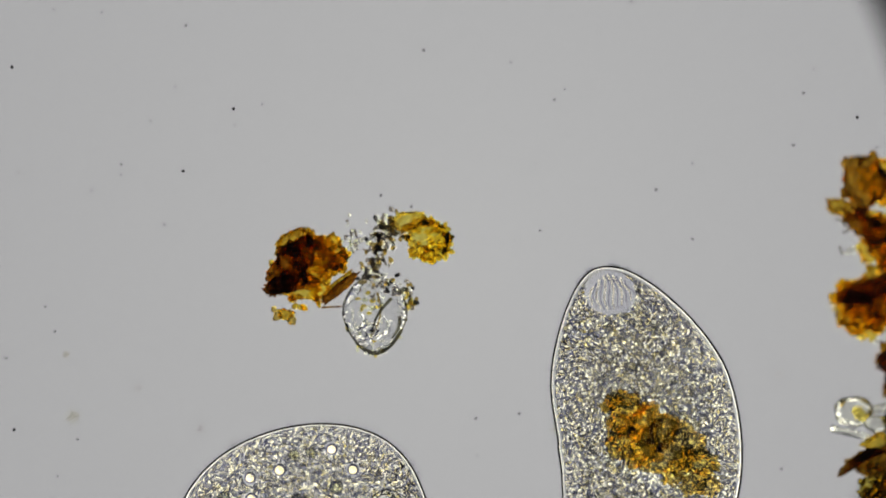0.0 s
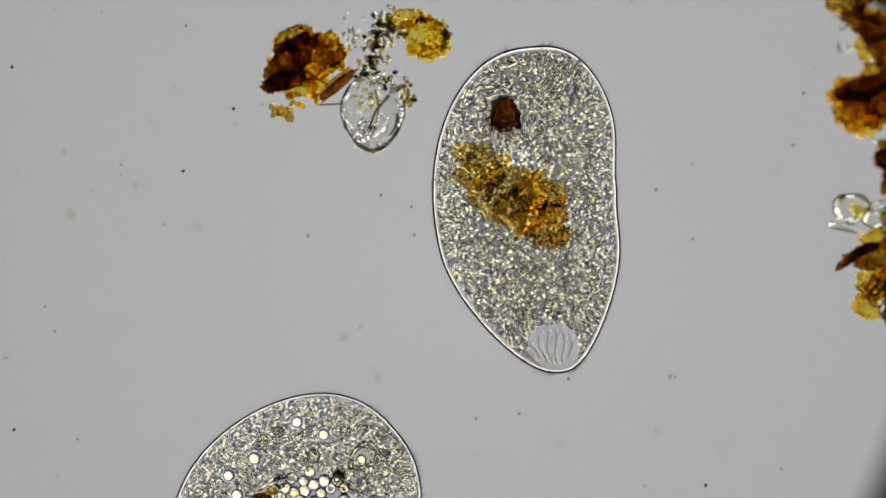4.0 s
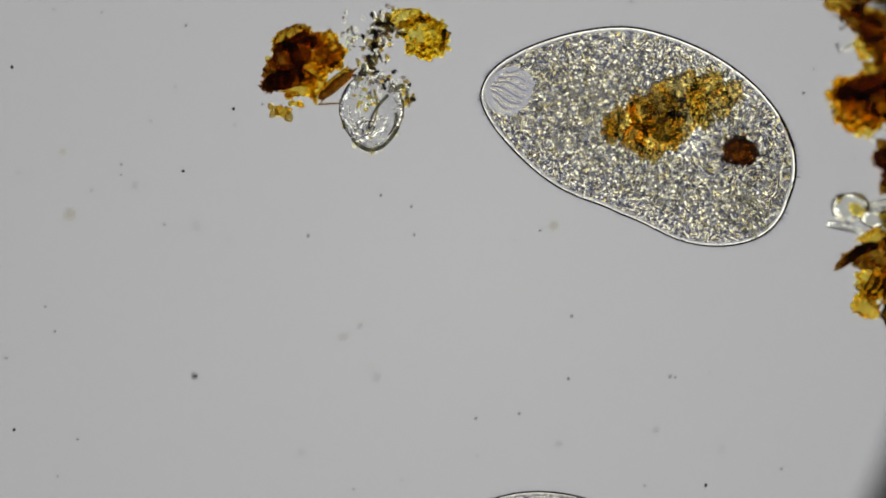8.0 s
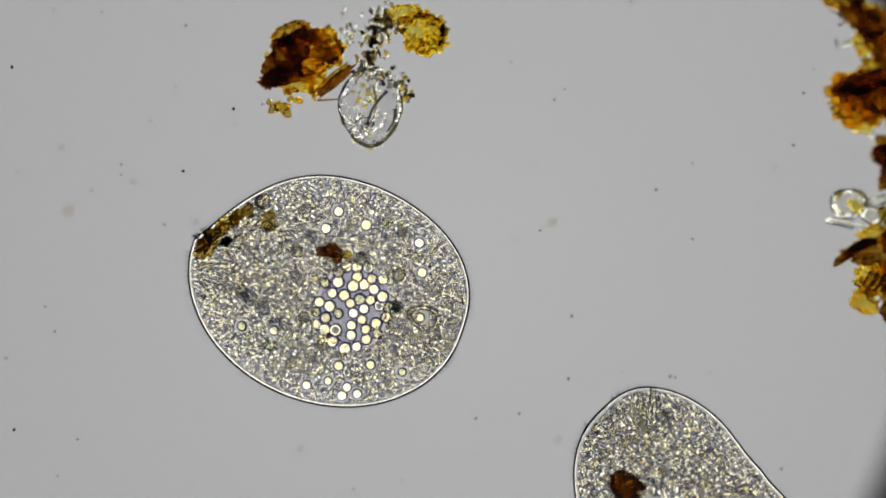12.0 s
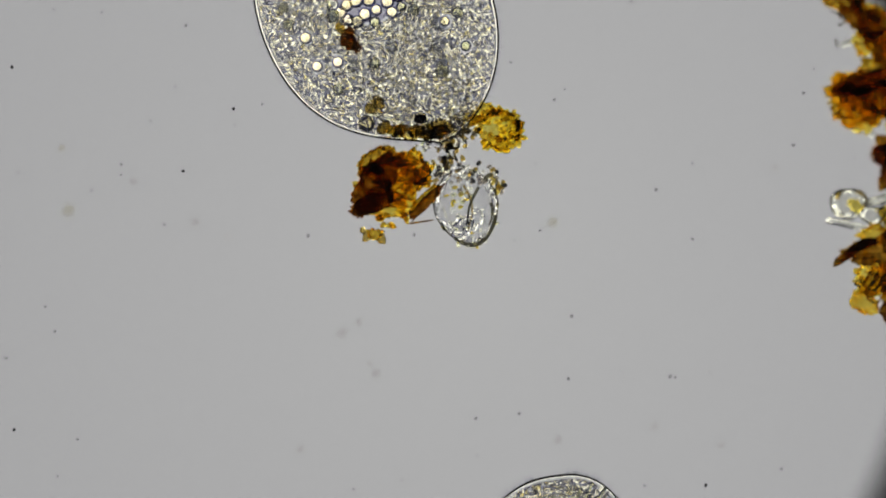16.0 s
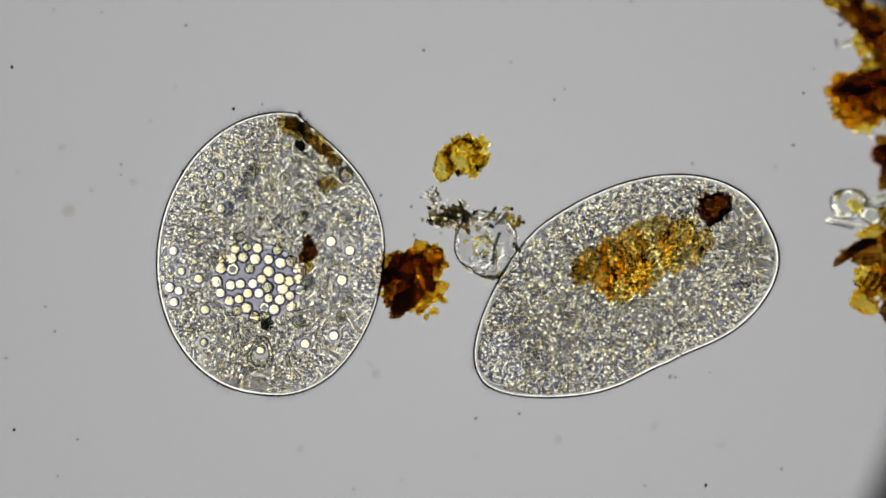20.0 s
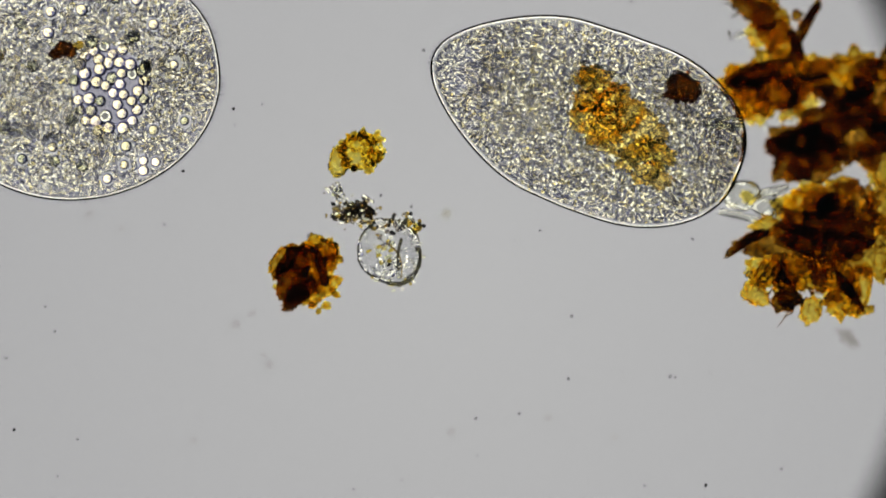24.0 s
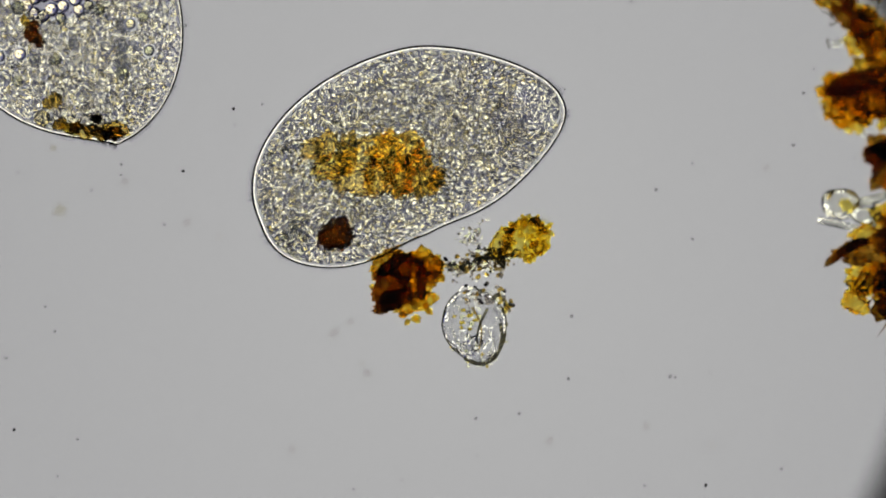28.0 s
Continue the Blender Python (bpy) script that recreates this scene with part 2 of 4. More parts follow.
window = new("optics_window", mesh_of("optics_window", slab(2.4, 1.6, 0.03), glass_slide_material(), False))
window.location = (0, 0, WINDOW_Z)
tagged(window, "clear optical window with dust specks on it", "glass window", kind="structure")


# ---- the two swimming cells ----
def outline_long(x, side):
    """Half width of the long cell at x (-1 tail to 1 nose), on its left (side > 0) or right."""
    q = max(1 - x * x, 0.0)
    if side > 0:
        slim = 1 - 0.359 * max(0.0, (x + 0.05) / 1.05) ** 0.9
        return max(0.170 * q ** (0.5025 if x > 0 else 0.315) * slim - 0.0304 * min(1.0, q * 3) * math.exp(-((x + 0.06) / 0.336) ** 2), 0.0)
    return 0.191 * q ** (0.464 if x > 0 else 0.509) * (1 - 0.2975 * max(0.0, (x - 0.2) / 0.8) ** 1.5)


def outline_plasm(x, side):
    return 0.5 * (outline_long(x, 1) + outline_long(x, -1))


def lean_long(x, roll):
    """How far the middle of the long cell's outline lies left of its axis at x, when it has rolled by that angle."""
    c, h = math.cos(math.radians(roll)), outline_plasm(x, 1) * math.sin(math.radians(roll))
    return math.copysign(0.5, c) * (math.hypot(outline_long(x, 1) * c, h) - math.hypot(outline_long(x, -1) * c, h))


def outline_round(x, side):
    q = max(1 - x * x, 0.0)
    if side > 0:
        return 0.2025 * q ** 0.507
    return 0.2057 * q ** 0.384 * (1 - 0.029 * math.exp(4.31 * (x - 0.2)))


def body_point(shape, half, tall, x, phi, k=1.0, inset=0.0):
    """A point of the skin; tall: height over mean width."""
    c, s = math.cos(phi), math.sin(phi)
    w = max(1 - x * x, 0.0) ** 0.5
    high = 0.5 * (shape(x, 1) + shape(x, -1)) * tall
    return Vector(((half - inset) * x * k, c * max(shape(x, c) - inset * w, 0.0) * k, s * max(high - inset * w, 0.0) * k))


def hull(shape, half, tall, k=1.0, inset=0.0, rings=72, sides=96, into=None, inward=False):
    """A closed body; with inward its faces look into the hollow."""
    bm = into or bmesh.new()
    grid = []
    for i in range(1, rings):
        x = math.cos(math.pi * i / rings)
        grid.append([bm.verts.new(body_point(shape, half, tall, x, 2 * math.pi * j / sides, k, inset)) for j in range(sides)])
    nose, tail = bm.verts.new(((half - inset) * k, 0, 0)), bm.verts.new(((inset - half) * k, 0, 0))
    made = []
    for a, b in zip(grid, grid[1:]):
        for j in range(sides):
            made.append((a[j], a[(j + 1) % sides], b[(j + 1) % sides], b[j]))
    for j in range(sides):
        made.append((nose, grid[0][(j + 1) % sides], grid[0][j]))
        made.append((tail, grid[-1][j], grid[-1][(j + 1) % sides]))
    for f in made:
        bm.faces.new(f[::-1] if not inward else f)
    return bm


def skin(shape, half, tall, thick):
    """The hollow cell skin: outer and inner face."""
    bm = hull(shape, half, tall)
    return hull(shape, half, tall, inset=thick, into=bm, inward=True)


def cilia(shape, half, tall, count, length, parent, seed):
    """Short hairs all over the skin, as one object."""
    rng = random.Random(seed)
    verts, faces = [], []
    for _ in range(count):
        x, phi = math.sin(0.5 * math.pi * rng.uniform(-0.93, 0.93)), rng.uniform(0, 2 * math.pi)
        if abs(math.sin(phi)) > 0.6:
            phi = math.asin(rng.uniform(-0.6, 0.6)) + (math.pi if rng.random() < 0.5 else 0)
        p = body_point(shape, half, tall, x, phi)
        q = body_point(shape, half, tall, x, phi, 1.02)
        d = (q - p).normalized()
        lean = Vector((rng.uniform(-0.5, 0.2), rng.uniform(-0.3, 0.3), rng.uniform(-0.3, 0.3)))
        e = p + (d + lean).normalized() * length * rng.uniform(0.6, 1.15)
        a = d.orthogonal().normalized() * 0.00045
        b = d.cross(a)
        i = len(verts)
        verts += [p + a, p - a * 0.5 + b * 0.87, p - a * 0.5 - b * 0.87, e]
        faces += [(i, i + 1, i + 3), (i + 1, i + 2, i + 3), (i + 2, i, i + 3)]
    me = bpy.data.meshes.new("cilia")
    me.from_pydata(verts, [], faces)
    me.materials.append(M_HAIR)
    ob = new("cilia", me)
    ob.parent = parent
    return tagged(ob, "fringe of fine colourless hairs", kind="stuff")


def fill(shape, half, tall, count, seed, keep=lambda u, v, w: True, k=0.95, flat=1.0):
    """Places spread evenly through a body."""
    rng = random.Random(seed)
    out = []
    while len(out) < count:
        x, phi, r = rng.uniform(-1, 1), rng.uniform(0, 2 * math.pi), math.sqrt(rng.random())
        edge = body_point(shape, half, tall, x, phi, k)
        p = Vector((edge.x, edge.y * r, edge.z * r * flat))
        width = max(abs(shape(x, 1)), abs(shape(x, -1)))
        if rng.random() < width / 0.2 and keep(*p):
            out.append(p[:])
    return out


LONG = (outline_long, 0.291, 1.0)
ROUND = (outline_round, 0.2524, 0.80)


long_cell = thing("long_ciliate", "long colourless ciliate cell with grainy plasm and amber food", "microbe")
part("pellicle", skin(*LONG, 0.0038), M_PELLICLE, long_cell, "clear thin cell skin with a dark edge")


# the plasm flows: bands across the cell that shift sideways as it rolls, and forwards into the nose
BANDS, RINGS, SIDES = 34, 3, 140


def in_cap(u, v):
    """Inside the clear oval cap at the nose."""
    return ((u - 0.241) / 0.041) ** 2 + (v / 0.045) ** 2 < 1


def plasm_band(first, last, plug=False):
    """One band of the plasm, from ring to ring, without the nose cap, or the plug that fits into the cap."""
    xs = [math.cos(math.pi * i / (BANDS * RINGS)) for i in range(first, last + 1)]
    verts, faces = [], []
    for x in xs:
        for j in range(SIDES):
            verts.append(body_point(outline_plasm, LONG[1], 0.11, x, 2 * math.pi * j / SIDES, 1.0, 0.0085))
    for i in range(last - first):
        for j in range(SIDES):
            a, b = i * SIDES, (i + 1) * SIDES
            p, q = verts[a + j], verts[b + (j + 1) % SIDES]
            if in_cap(0.5 * (p.x + q.x), 0.5 * (p.y + q.y)) == plug:
                faces.append((b + j, b + (j + 1) % SIDES, a + (j + 1) % SIDES, a + j))
    me = bpy.data.meshes.new("cytoplasm")
    me.from_pydata(verts, [], faces)
    me.materials.append(M_PLASM)
    me.polygons.foreach_set("use_smooth", [True] * len(me.polygons))
    ob = new("cytoplasm", me)
    ob.parent = long_cell
    return tagged(ob, "drifting grainy plug of plasm" if plug else "band of grainy inner plasm")


in_long = np.array(fill(outline_plasm, LONG[1], 0.6, 6400, 5, keep=lambda u, v, w: ((u + 0.045) / 0.075) ** 2 + ((v + 0.010) / 0.045) ** 2 > 1 and not in_cap(u, v), k=0.965))
rng = random.Random(8)
bands = []
for k in range(BANDS):
    front, back = (math.cos(math.pi * q / BANDS) for q in (k, k + 1))
    mid = 0.5 * (front + back)
    bands.append((plasm_band(k * RINGS, (k + 1) * RINGS), mid))
    mine = in_long[(in_long[:, 0] <= front * LONG[1]) & (in_long[:, 0] > back * LONG[1])]
    split = int(len(mine) * 0.85)
    for name, some, mat, label in (("bright_granules", mine[:split], M_GRAIN, "dense bright refracting granules"), ("dark_granules", mine[split:], M_GRAIN_DARK, "dense blue-grey granules")):
        if len(some):
            bands.append((swarm(name, some, [rng.uniform(0.0018, 0.0034) for _ in some], mat, long_cell, label, seed=4 + k), mid))
# a plug of plasm that lies beside the food at first, and fills the clear nose cap later on
plug = plasm_band(0, BANDS, True)
cilia(*LONG, 2400, 0.013, long_cell, 21)


def stripes():
    """The combed clear cap at the nose: a row of wavy bars that fan out from its tip."""
    made = []
    for i in range(12):
        a = (i - 5.5) / 5.5
        pts = [Vector((0.274 - 0.016 * a * a - (0.062 - 0.030 * a * a) * s, a * (0.030 + 0.010 * s) + 0.0034 * math.sin(6.0 * s + i * 0.5), 0.03)) for s in np.linspace(0, 1, 12)]
        made.append(part("membranelle", tube(pts, 0.0024 if i % 2 else 0.0014, 6, 0.6), M_GRAIN if i % 2 else M_STRIPE, long_cell, "curved bar of the clear nose cap"))
    return made


combs = stripes()
combs.append(part("nose_cap", lump(0.040, 0.044, 0.008, 71, 0.06, 1.5, 4), M_CAP, long_cell, "clear lilac cap at the nose", pose(0, 0, 0)))
for v in combs[-1].data.vertices:
    v.co.x += 0.241
for u, v, e, w in ((-0.268, 0.084, -0.196, 0.026), (-0.262, 0.062, -0.205, 0.022), (-0.254, 0.104, -0.206, 0.054)):
    for off, radius, mat, label in ((0.0, 0.0036, M_PALE, "bright channel at the tail"), (0.0055, 0.0014, M_EDGE, "dark edge of the channel")):
        part("pore_channel", tube([Vector((u + (e - u) * q + off, v + (w - v) * q + off + 0.003 * math.sin(3 * q), 0.05)) for q in np.linspace(0, 1, 8)], radius, 6, 0.5), mat, long_cell, label)


food = new("food_mass")
food.parent = long_cell
tagged(food, "amber clotted food mass inside the cell")
rng = random.Random(31)
for i in range(12):
    a = i / 11 * 2 - 1
    u, v = 0.112 * a, 0.014 * math.sin(a * 3.0) + (0.030 if i % 2 else -0.030) * (1.05 - 0.75 * abs(a)) * rng.uniform(0.5, 1.1)
    big = rng.uniform(0.024, 0.036) * (1.1 - 0.35 * abs(a))
    part("food_clot", lump(big * rng.uniform(1.0, 1.4), big * rng.uniform(0.65, 0.9), big * 0.4, 40 + i, 0.45, 1.9, 4, 0.16, 5.0, 0.08), (M_FOOD if a < 0.05 else M_FOOD_CLOT) if i // 2 % 2 else M_FOOD_DENSE if a > 0.05 else M_FOOD_THIN, food,
         at=pose(u, v, 0.012 * (i % 3 - 1), rng.uniform(-15, 15), rng.uniform(-15, 15), rng.uniform(0, 180)))
for i in range(6):
    a = rng.uniform(-0.9, 0.9)
    part("food_shred", lump(rng.uniform(0.014, 0.026), rng.uniform(0.004, 0.009), 0.004, 60 + i, 0.5, 1.9, 3, 0.25, 5.0), M_SHRED, food, "dark olive shred in the food",
         at=pose(0.105 * a, rng.uniform(-0.034, 0.034) * (1 - 0.5 * abs(a)), 0.03, 0, 0, rng.uniform(0, 180)))
ball = part("food_ball", lump(0.026, 0.024, 0.016, 77, 0.40, 1.6, 5, 0.20, 5, 0.14), M_BALL, long_cell, "dark red-brown rough food ball")

round_cell = thing("round_ciliate", "round colourless ciliate cell packed with bright vacuoles", "microbe")
part("pellicle", skin(*ROUND, 0.0036), M_PELLICLE, round_cell, "clear thin cell skin with a dark edge")
BRIGHT = ((-0.176, 0.089), (-0.115, 0.153), (-0.091, 0.165), (-0.094, 0.148), (-0.059, 0.150), (-0.119, 0.097), (-0.124, -0.135), (-0.025, -0.132), (0.029, -0.137), (0.039, -0.101), (0.062, 0.100), (-0.026, 0.170), (-0.067, 0.118), (-0.147, -0.088), (0.118, 0.113))


def beside_bright(u, v, gap):
    return math.hypot((u + 0.054) / (0.054 + gap), (v - 0.014) / (0.066 + gap)) > 1 and all(math.hypot(u - p, v - q) > gap for p, q in BRIGHT)


bm = hull(outline_round, 0.2524, 0.09, k=0.976, rings=130, sides=220)
gap = [f for f in bm.faces if not beside_bright(f.calc_center_median().x, f.calc_center_median().y, 0.0125)
       or math.hypot((f.calc_center_median().x + 0.178) / 0.012, (f.calc_center_median().y + 0.014) / 0.012) < 1]
bmesh.ops.delete(bm, geom=gap, context="FACES")
part("cytoplasm", bm, M_PLASM_B, round_cell, "grainy inner plasm")
in_round = fill(*ROUND, 5400, 6, keep=lambda u, v, w: beside_bright(u, v, 0.0135) and math.hypot(u + 0.176, v + 0.013) > 0.013, k=0.955, flat=0.7)
rng = random.Random(9)
half_way = int(len(in_round) * 0.88)
swarm("bright_granules", in_round[:half_way], [rng.uniform(0.0017, 0.0031) for _ in in_round[:half_way]], M_GRAIN, round_cell, "fine bright refracting granules", seed=5)
swarm("dark_granules", in_round[half_way:], [rng.uniform(0.0017, 0.0031) for _ in in_round[half_way:]], M_GRAIN_DARK, round_cell, "fine blue-grey granules", seed=7)
cilia(*ROUND, 2600, 0.013, round_cell, 22)


def spindle(radius, sides=20):
    """A refractile body: a blunt cone with a steep rim over a flat underside."""
    bm = bmesh.new()
    prof = [(0.02, 0.695), (0.30, 0.52), (0.54, 0.375), (0.66, 0.30), (0.76, 0.225), (0.88, 0.11), (1.0, 0.0)]
    top = bm.verts.new((0, 0, radius * 0.7075))
    loops = [[bm.verts.new((radius * r * math.cos(2 * math.pi * k / sides), radius * r * math.sin(2 * math.pi * k / sides), radius * z)) for k in range(sides)] for r, z in prof]
    under = [bm.verts.new(v.co) for v in loops[-1]]
    for k in range(sides):
        j = (k + 1) % sides
        bm.faces.new((top, loops[0][k], loops[0][j]))
        for a, b in zip(loops, loops[1:]):
            bm.faces.new((a[k], b[k], b[j], a[j]))
    bm.faces.new(under[::-1])
    bm.normal_update()
    return bm


def vacuoles():
    rng = random.Random(12)
    bright = mesh_of("vacuole", spindle(0.0118), M_VACUOLE)
    bm = bmesh.new()
    bmesh.ops.create_icosphere(bm, subdivisions=3, radius=0.0112)
    pale = mesh_of("vacuole", bm, M_PALE)
    spots = []
    tries = 0
    while len(spots) < 42 and tries < 4000:
        tries += 1
        r, a = 0.080 * math.sqrt(rng.random()), rng.uniform(0, 6.283)
        p = (-0.054 + 0.80 * r * math.cos(a), 0.016 + r * math.sin(a))
        if all((p[0] - q[0]) ** 2 + (p[1] - q[1]) ** 2 > 0.0172 ** 2 for q in spots):
            spots.append(p)
    for i, (u, v) in enumerate(spots):
        ob = new("vacuole", bright if rng.random() < 0.9 else pale)
        ob.parent = round_cell
        k = rng.uniform(0.85, 1.08)
        ob.matrix_basis = pose(u, v, rng.uniform(-0.012, 0.02)) @ Matrix.Diagonal((k, k, k, 1))
    murk = mesh_of("vacuole", lump(0.013, 0.012, 0.006, 8, 0.12, 1.5, 3), M_MURK)
    for mesh, places in ((bright, BRIGHT), (pale, PALE), (murk, MURKY)):
        for u, v in places:
            ob = new("vacuole", mesh)
            ob.parent = round_cell
            k = rng.uniform(0.72, 0.98) if mesh is bright else rng.uniform(0.85, 1.15)
            ob.matrix_basis = pose(u, v, 0.0 if mesh is bright else 0.07) @ Matrix.Diagonal((k, k, k, 1))


PALE = ((-0.036, -0.072), (-0.123, -0.014), (0.013, 0.142), (-0.059, -0.148), (0.083, -0.122), (-0.089, -0.142), (0.073, -0.045), (0.060, 0.127), (0.020, 0.060), (0.139, 0.055), (-0.110, -0.070))
MURKY = ((0.061, -0.080), (0.059, -0.005), (0.118, 0.061), (0.063, 0.088), (0.094, 0.070))
vacuoles()
part("brown_inclusion", lump(0.016, 0.012, 0.012, 91, 0.4, 2, 3, 0.2), M_BALL, round_cell, "small red-brown inclusion", pose(0.016, -0.068, 0.05))
part("dark_inclusion", lump(0.010, 0.009, 0.008, 92, 0.4, 2, 3, 0.2), M_BALL, round_cell, "small black-brown inclusion", pose(0.032, -0.060, 0.05))
part("brown_inclusion", lump(0.014, 0.010, 0.010, 93, 0.4, 2, 3, 0.2), M_FOOD_DARK, round_cell, "small olive inclusion", pose(0.138, -0.072, 0.03))
rng = random.Random(13)
for i in range(9):
    a = i / 8
    part("oral_food", lump(rng.uniform(0.011, 0.018), rng.uniform(0.008, 0.012), 0.007, 95 + i, 0.45, 2, 4, 0.25, 5, 0.1), (M_FOOD_DARK, M_YELLOW, M_DEEP, M_FOOD, M_FOOD_DARK)[i % 5], round_cell, "olive-brown food at the mouth",
         pose(0.180 + 0.046 * math.sin(1.5 * a) + 0.006 * (i % 2), -0.080 + 0.092 * a, 0.02 * (i % 2), 0, 0, 60 + rng.uniform(-30, 30)))
part("oral_clot", lump(0.011, 0.008, 0.006, 119, 0.4, 2, 3, 0.25, 5), M_BLACK, round_cell, "blackish clot in the mouth food", pose(0.196, -0.018, 0.05, 0, 0, 60))
for u, v, r, mat in ((0.004, -0.060, 0.012, M_BALL), (-0.012, -0.070, 0.009, M_AMBER), (0.140, -0.088, 0.010, M_FOOD_DARK)):
    part("brown_inclusion", lump(r, r * 0.8, r * 0.7, int(u * 1000) + 130, 0.4, 2, 3, 0.2), mat, round_cell, "small red-brown inclusion", pose(u, v, 0.05))
part("mouth_vacuole", spindle(0.015), M_VACUOLE, round_cell, "bright clear vacuole at the mouth", pose(0.160, -0.106, 0.06))


part("lens_body", lump(0.029, 0.019, 0.006, 4, 0.03, 1.0, 4), M_LENS, round_cell, "pale lens-shaped inclusion", pose(-0.178, -0.014, 0.05))
for k, label in ((1.0, "outer edge of the lens-shaped inclusion"), (0.74, "inner edge of the lens-shaped inclusion")):
    ring = [Vector((0.031 * k * math.cos(q), 0.021 * k * math.sin(q) * (1 - 0.25 * math.cos(q)), 0.0)) for q in np.linspace(0, 2 * math.pi, 40)]
    part("lens_edge", tube(ring, 0.0017, 6), M_EDGE, round_cell, label, pose(-0.178, -0.014, 0.07))
part("lens_core", spindle(0.0085), M_VACUOLE, round_cell, "bright core of the lens-shaped inclusion", pose(-0.172, -0.012, 0.0))
# an added lilac disc that darkens the gaps between the bright vacuoles
part("vacuole_bed", lump(0.060, 0.072, 0.010, 6, 0.25, 2.0, 4, 0.08), M_GAP_TINT, round_cell, "faint lilac disc added to darken the gaps between vacuoles", pose(-0.054, 0.013, 0.0))


# ---- the drifting cluster: rusty flake, yellow flake, grey grains, clear shell ----
def rust_flake():
    f = thing("rust_flake", "rust-brown flake of plant detritus with ragged edge", "detritus")
    part("flake_body", lump(0.050, 0.038, 0.018, 201, 0.28, 1.5, 5, 0.14, 7, 0.10), M_BROWN, f, at=pose(0.014, 0.020, 0, 0, 0, 10))
    part("flake_crust", lump(0.058, 0.027, 0.016, 202, 0.30, 1.7, 5, 0.18, 7, 0.10), M_UMBER, f, "dark crust across the flake", pose(-0.034, 0.012, 0.012, 0, 0, 54))
    part("flake_crust", lump(0.040, 0.015, 0.012, 203, 0.30, 1.7, 5, 0.18, 7, 0.10), M_UMBER, f, "dark crust across the flake", pose(-0.044, -0.024, 0.010, 0, 0, 12))
    part("flake_wing", lump(0.042, 0.015, 0.009, 204, 0.30, 1.7, 5, 0.15, 7, 0.10), M_AMBER, f, "thin amber wing of the flake", pose(-0.004, -0.036, 0.0, 0, 0, 6))
    part("flake_wing", lump(0.034, 0.018, 0.009, 205, 0.35, 1.7, 5, 0.20, 7, 0.10), M_BROWN, f, "thin amber wing of the flake", pose(-0.030, 0.052, 0.0, 0, 0, 28))
    crumbs = []
    for i, (a, b, mat, x, y, z, turn) in enumerate(((0.042, 0.009, M_UMBER, 0.050, -0.032, 0.012, 40), (0.036, 0.006, M_BROWN, 0.044, -0.026, 0.016, 41))):
        crumbs.append((part("splinter", lump(a, b, b * 0.7, 206 + i, 0.22, 2, 4, 0.1, 6, 0.08), mat, f, "dark brown splinter", pose(x, y, z, 0, 0, turn)), x, y, turn, -0.034, 0.030))
    crumbs.append((part("needle", tube([Vector((-0.022, 0, 0)), Vector((0, 0.001, 0)), Vector((0.020, 0.002, 0))], 0.0019, 6, 0.7), M_DEEP, f, "thin dark needle", pose(0.040, -0.066, 0)), 0.040, -0.066, 0, -0.036, 0.050))
    for i, (x, y, r) in enumerate(((-0.046, -0.078, 0.013), (-0.060, -0.082, 0.009), (-0.034, -0.088, 0.009), (-0.066, -0.070, 0.006))):
        crumbs.append((part("crumb", lump(r, r * 0.8, r * 0.7, 210 + i, 0.45, 2, 3, 0.3, 5, 0.1), M_BROWN if i < 1 else M_FOOD_DARK, f, "small ragged crumb", pose(x, y, 0, 0, 0, 40 * i)), x, y, 40 * i, 0.026, 0.050))
    rng = random.Random(54)
    for i in range(36):
        q, r = rng.uniform(0, 6.283), math.sqrt(rng.random())
        big = rng.uniform(0.006, 0.014)
        part("scale", lump(big * 1.5, big * 0.8, big * 0.3, 260 + i, 0.45, 1.8, 3, 0.3, 5), (M_AMBER, M_BROWN, M_DEEP)[i % 3 if r * math.cos(q) < 0.1 else i % 2], f,
             at=pose(-0.006 + 0.058 * r * math.cos(q), 0.012 + 0.046 * r * math.sin(q), rng.uniform(-0.01, 0.025), 0, 0, rng.uniform(0, 180)))
    rng = random.Random(55)
    for i in range(12):
        a = rng.uniform(0, 6.283)
        part("edge_grain", lump(0.007, 0.005, 0.005, 220 + i, 0.4, 2, 2, 0.2), M_AMBER if i % 2 else M_BROWN, f,
             at=pose(-0.012 + 0.026 * math.cos(a), 0.010 * math.sin(a) - 0.056, rng.uniform(-0.01, 0.01), 0, 0, rng.uniform(0, 180)))
    return f, crumbs


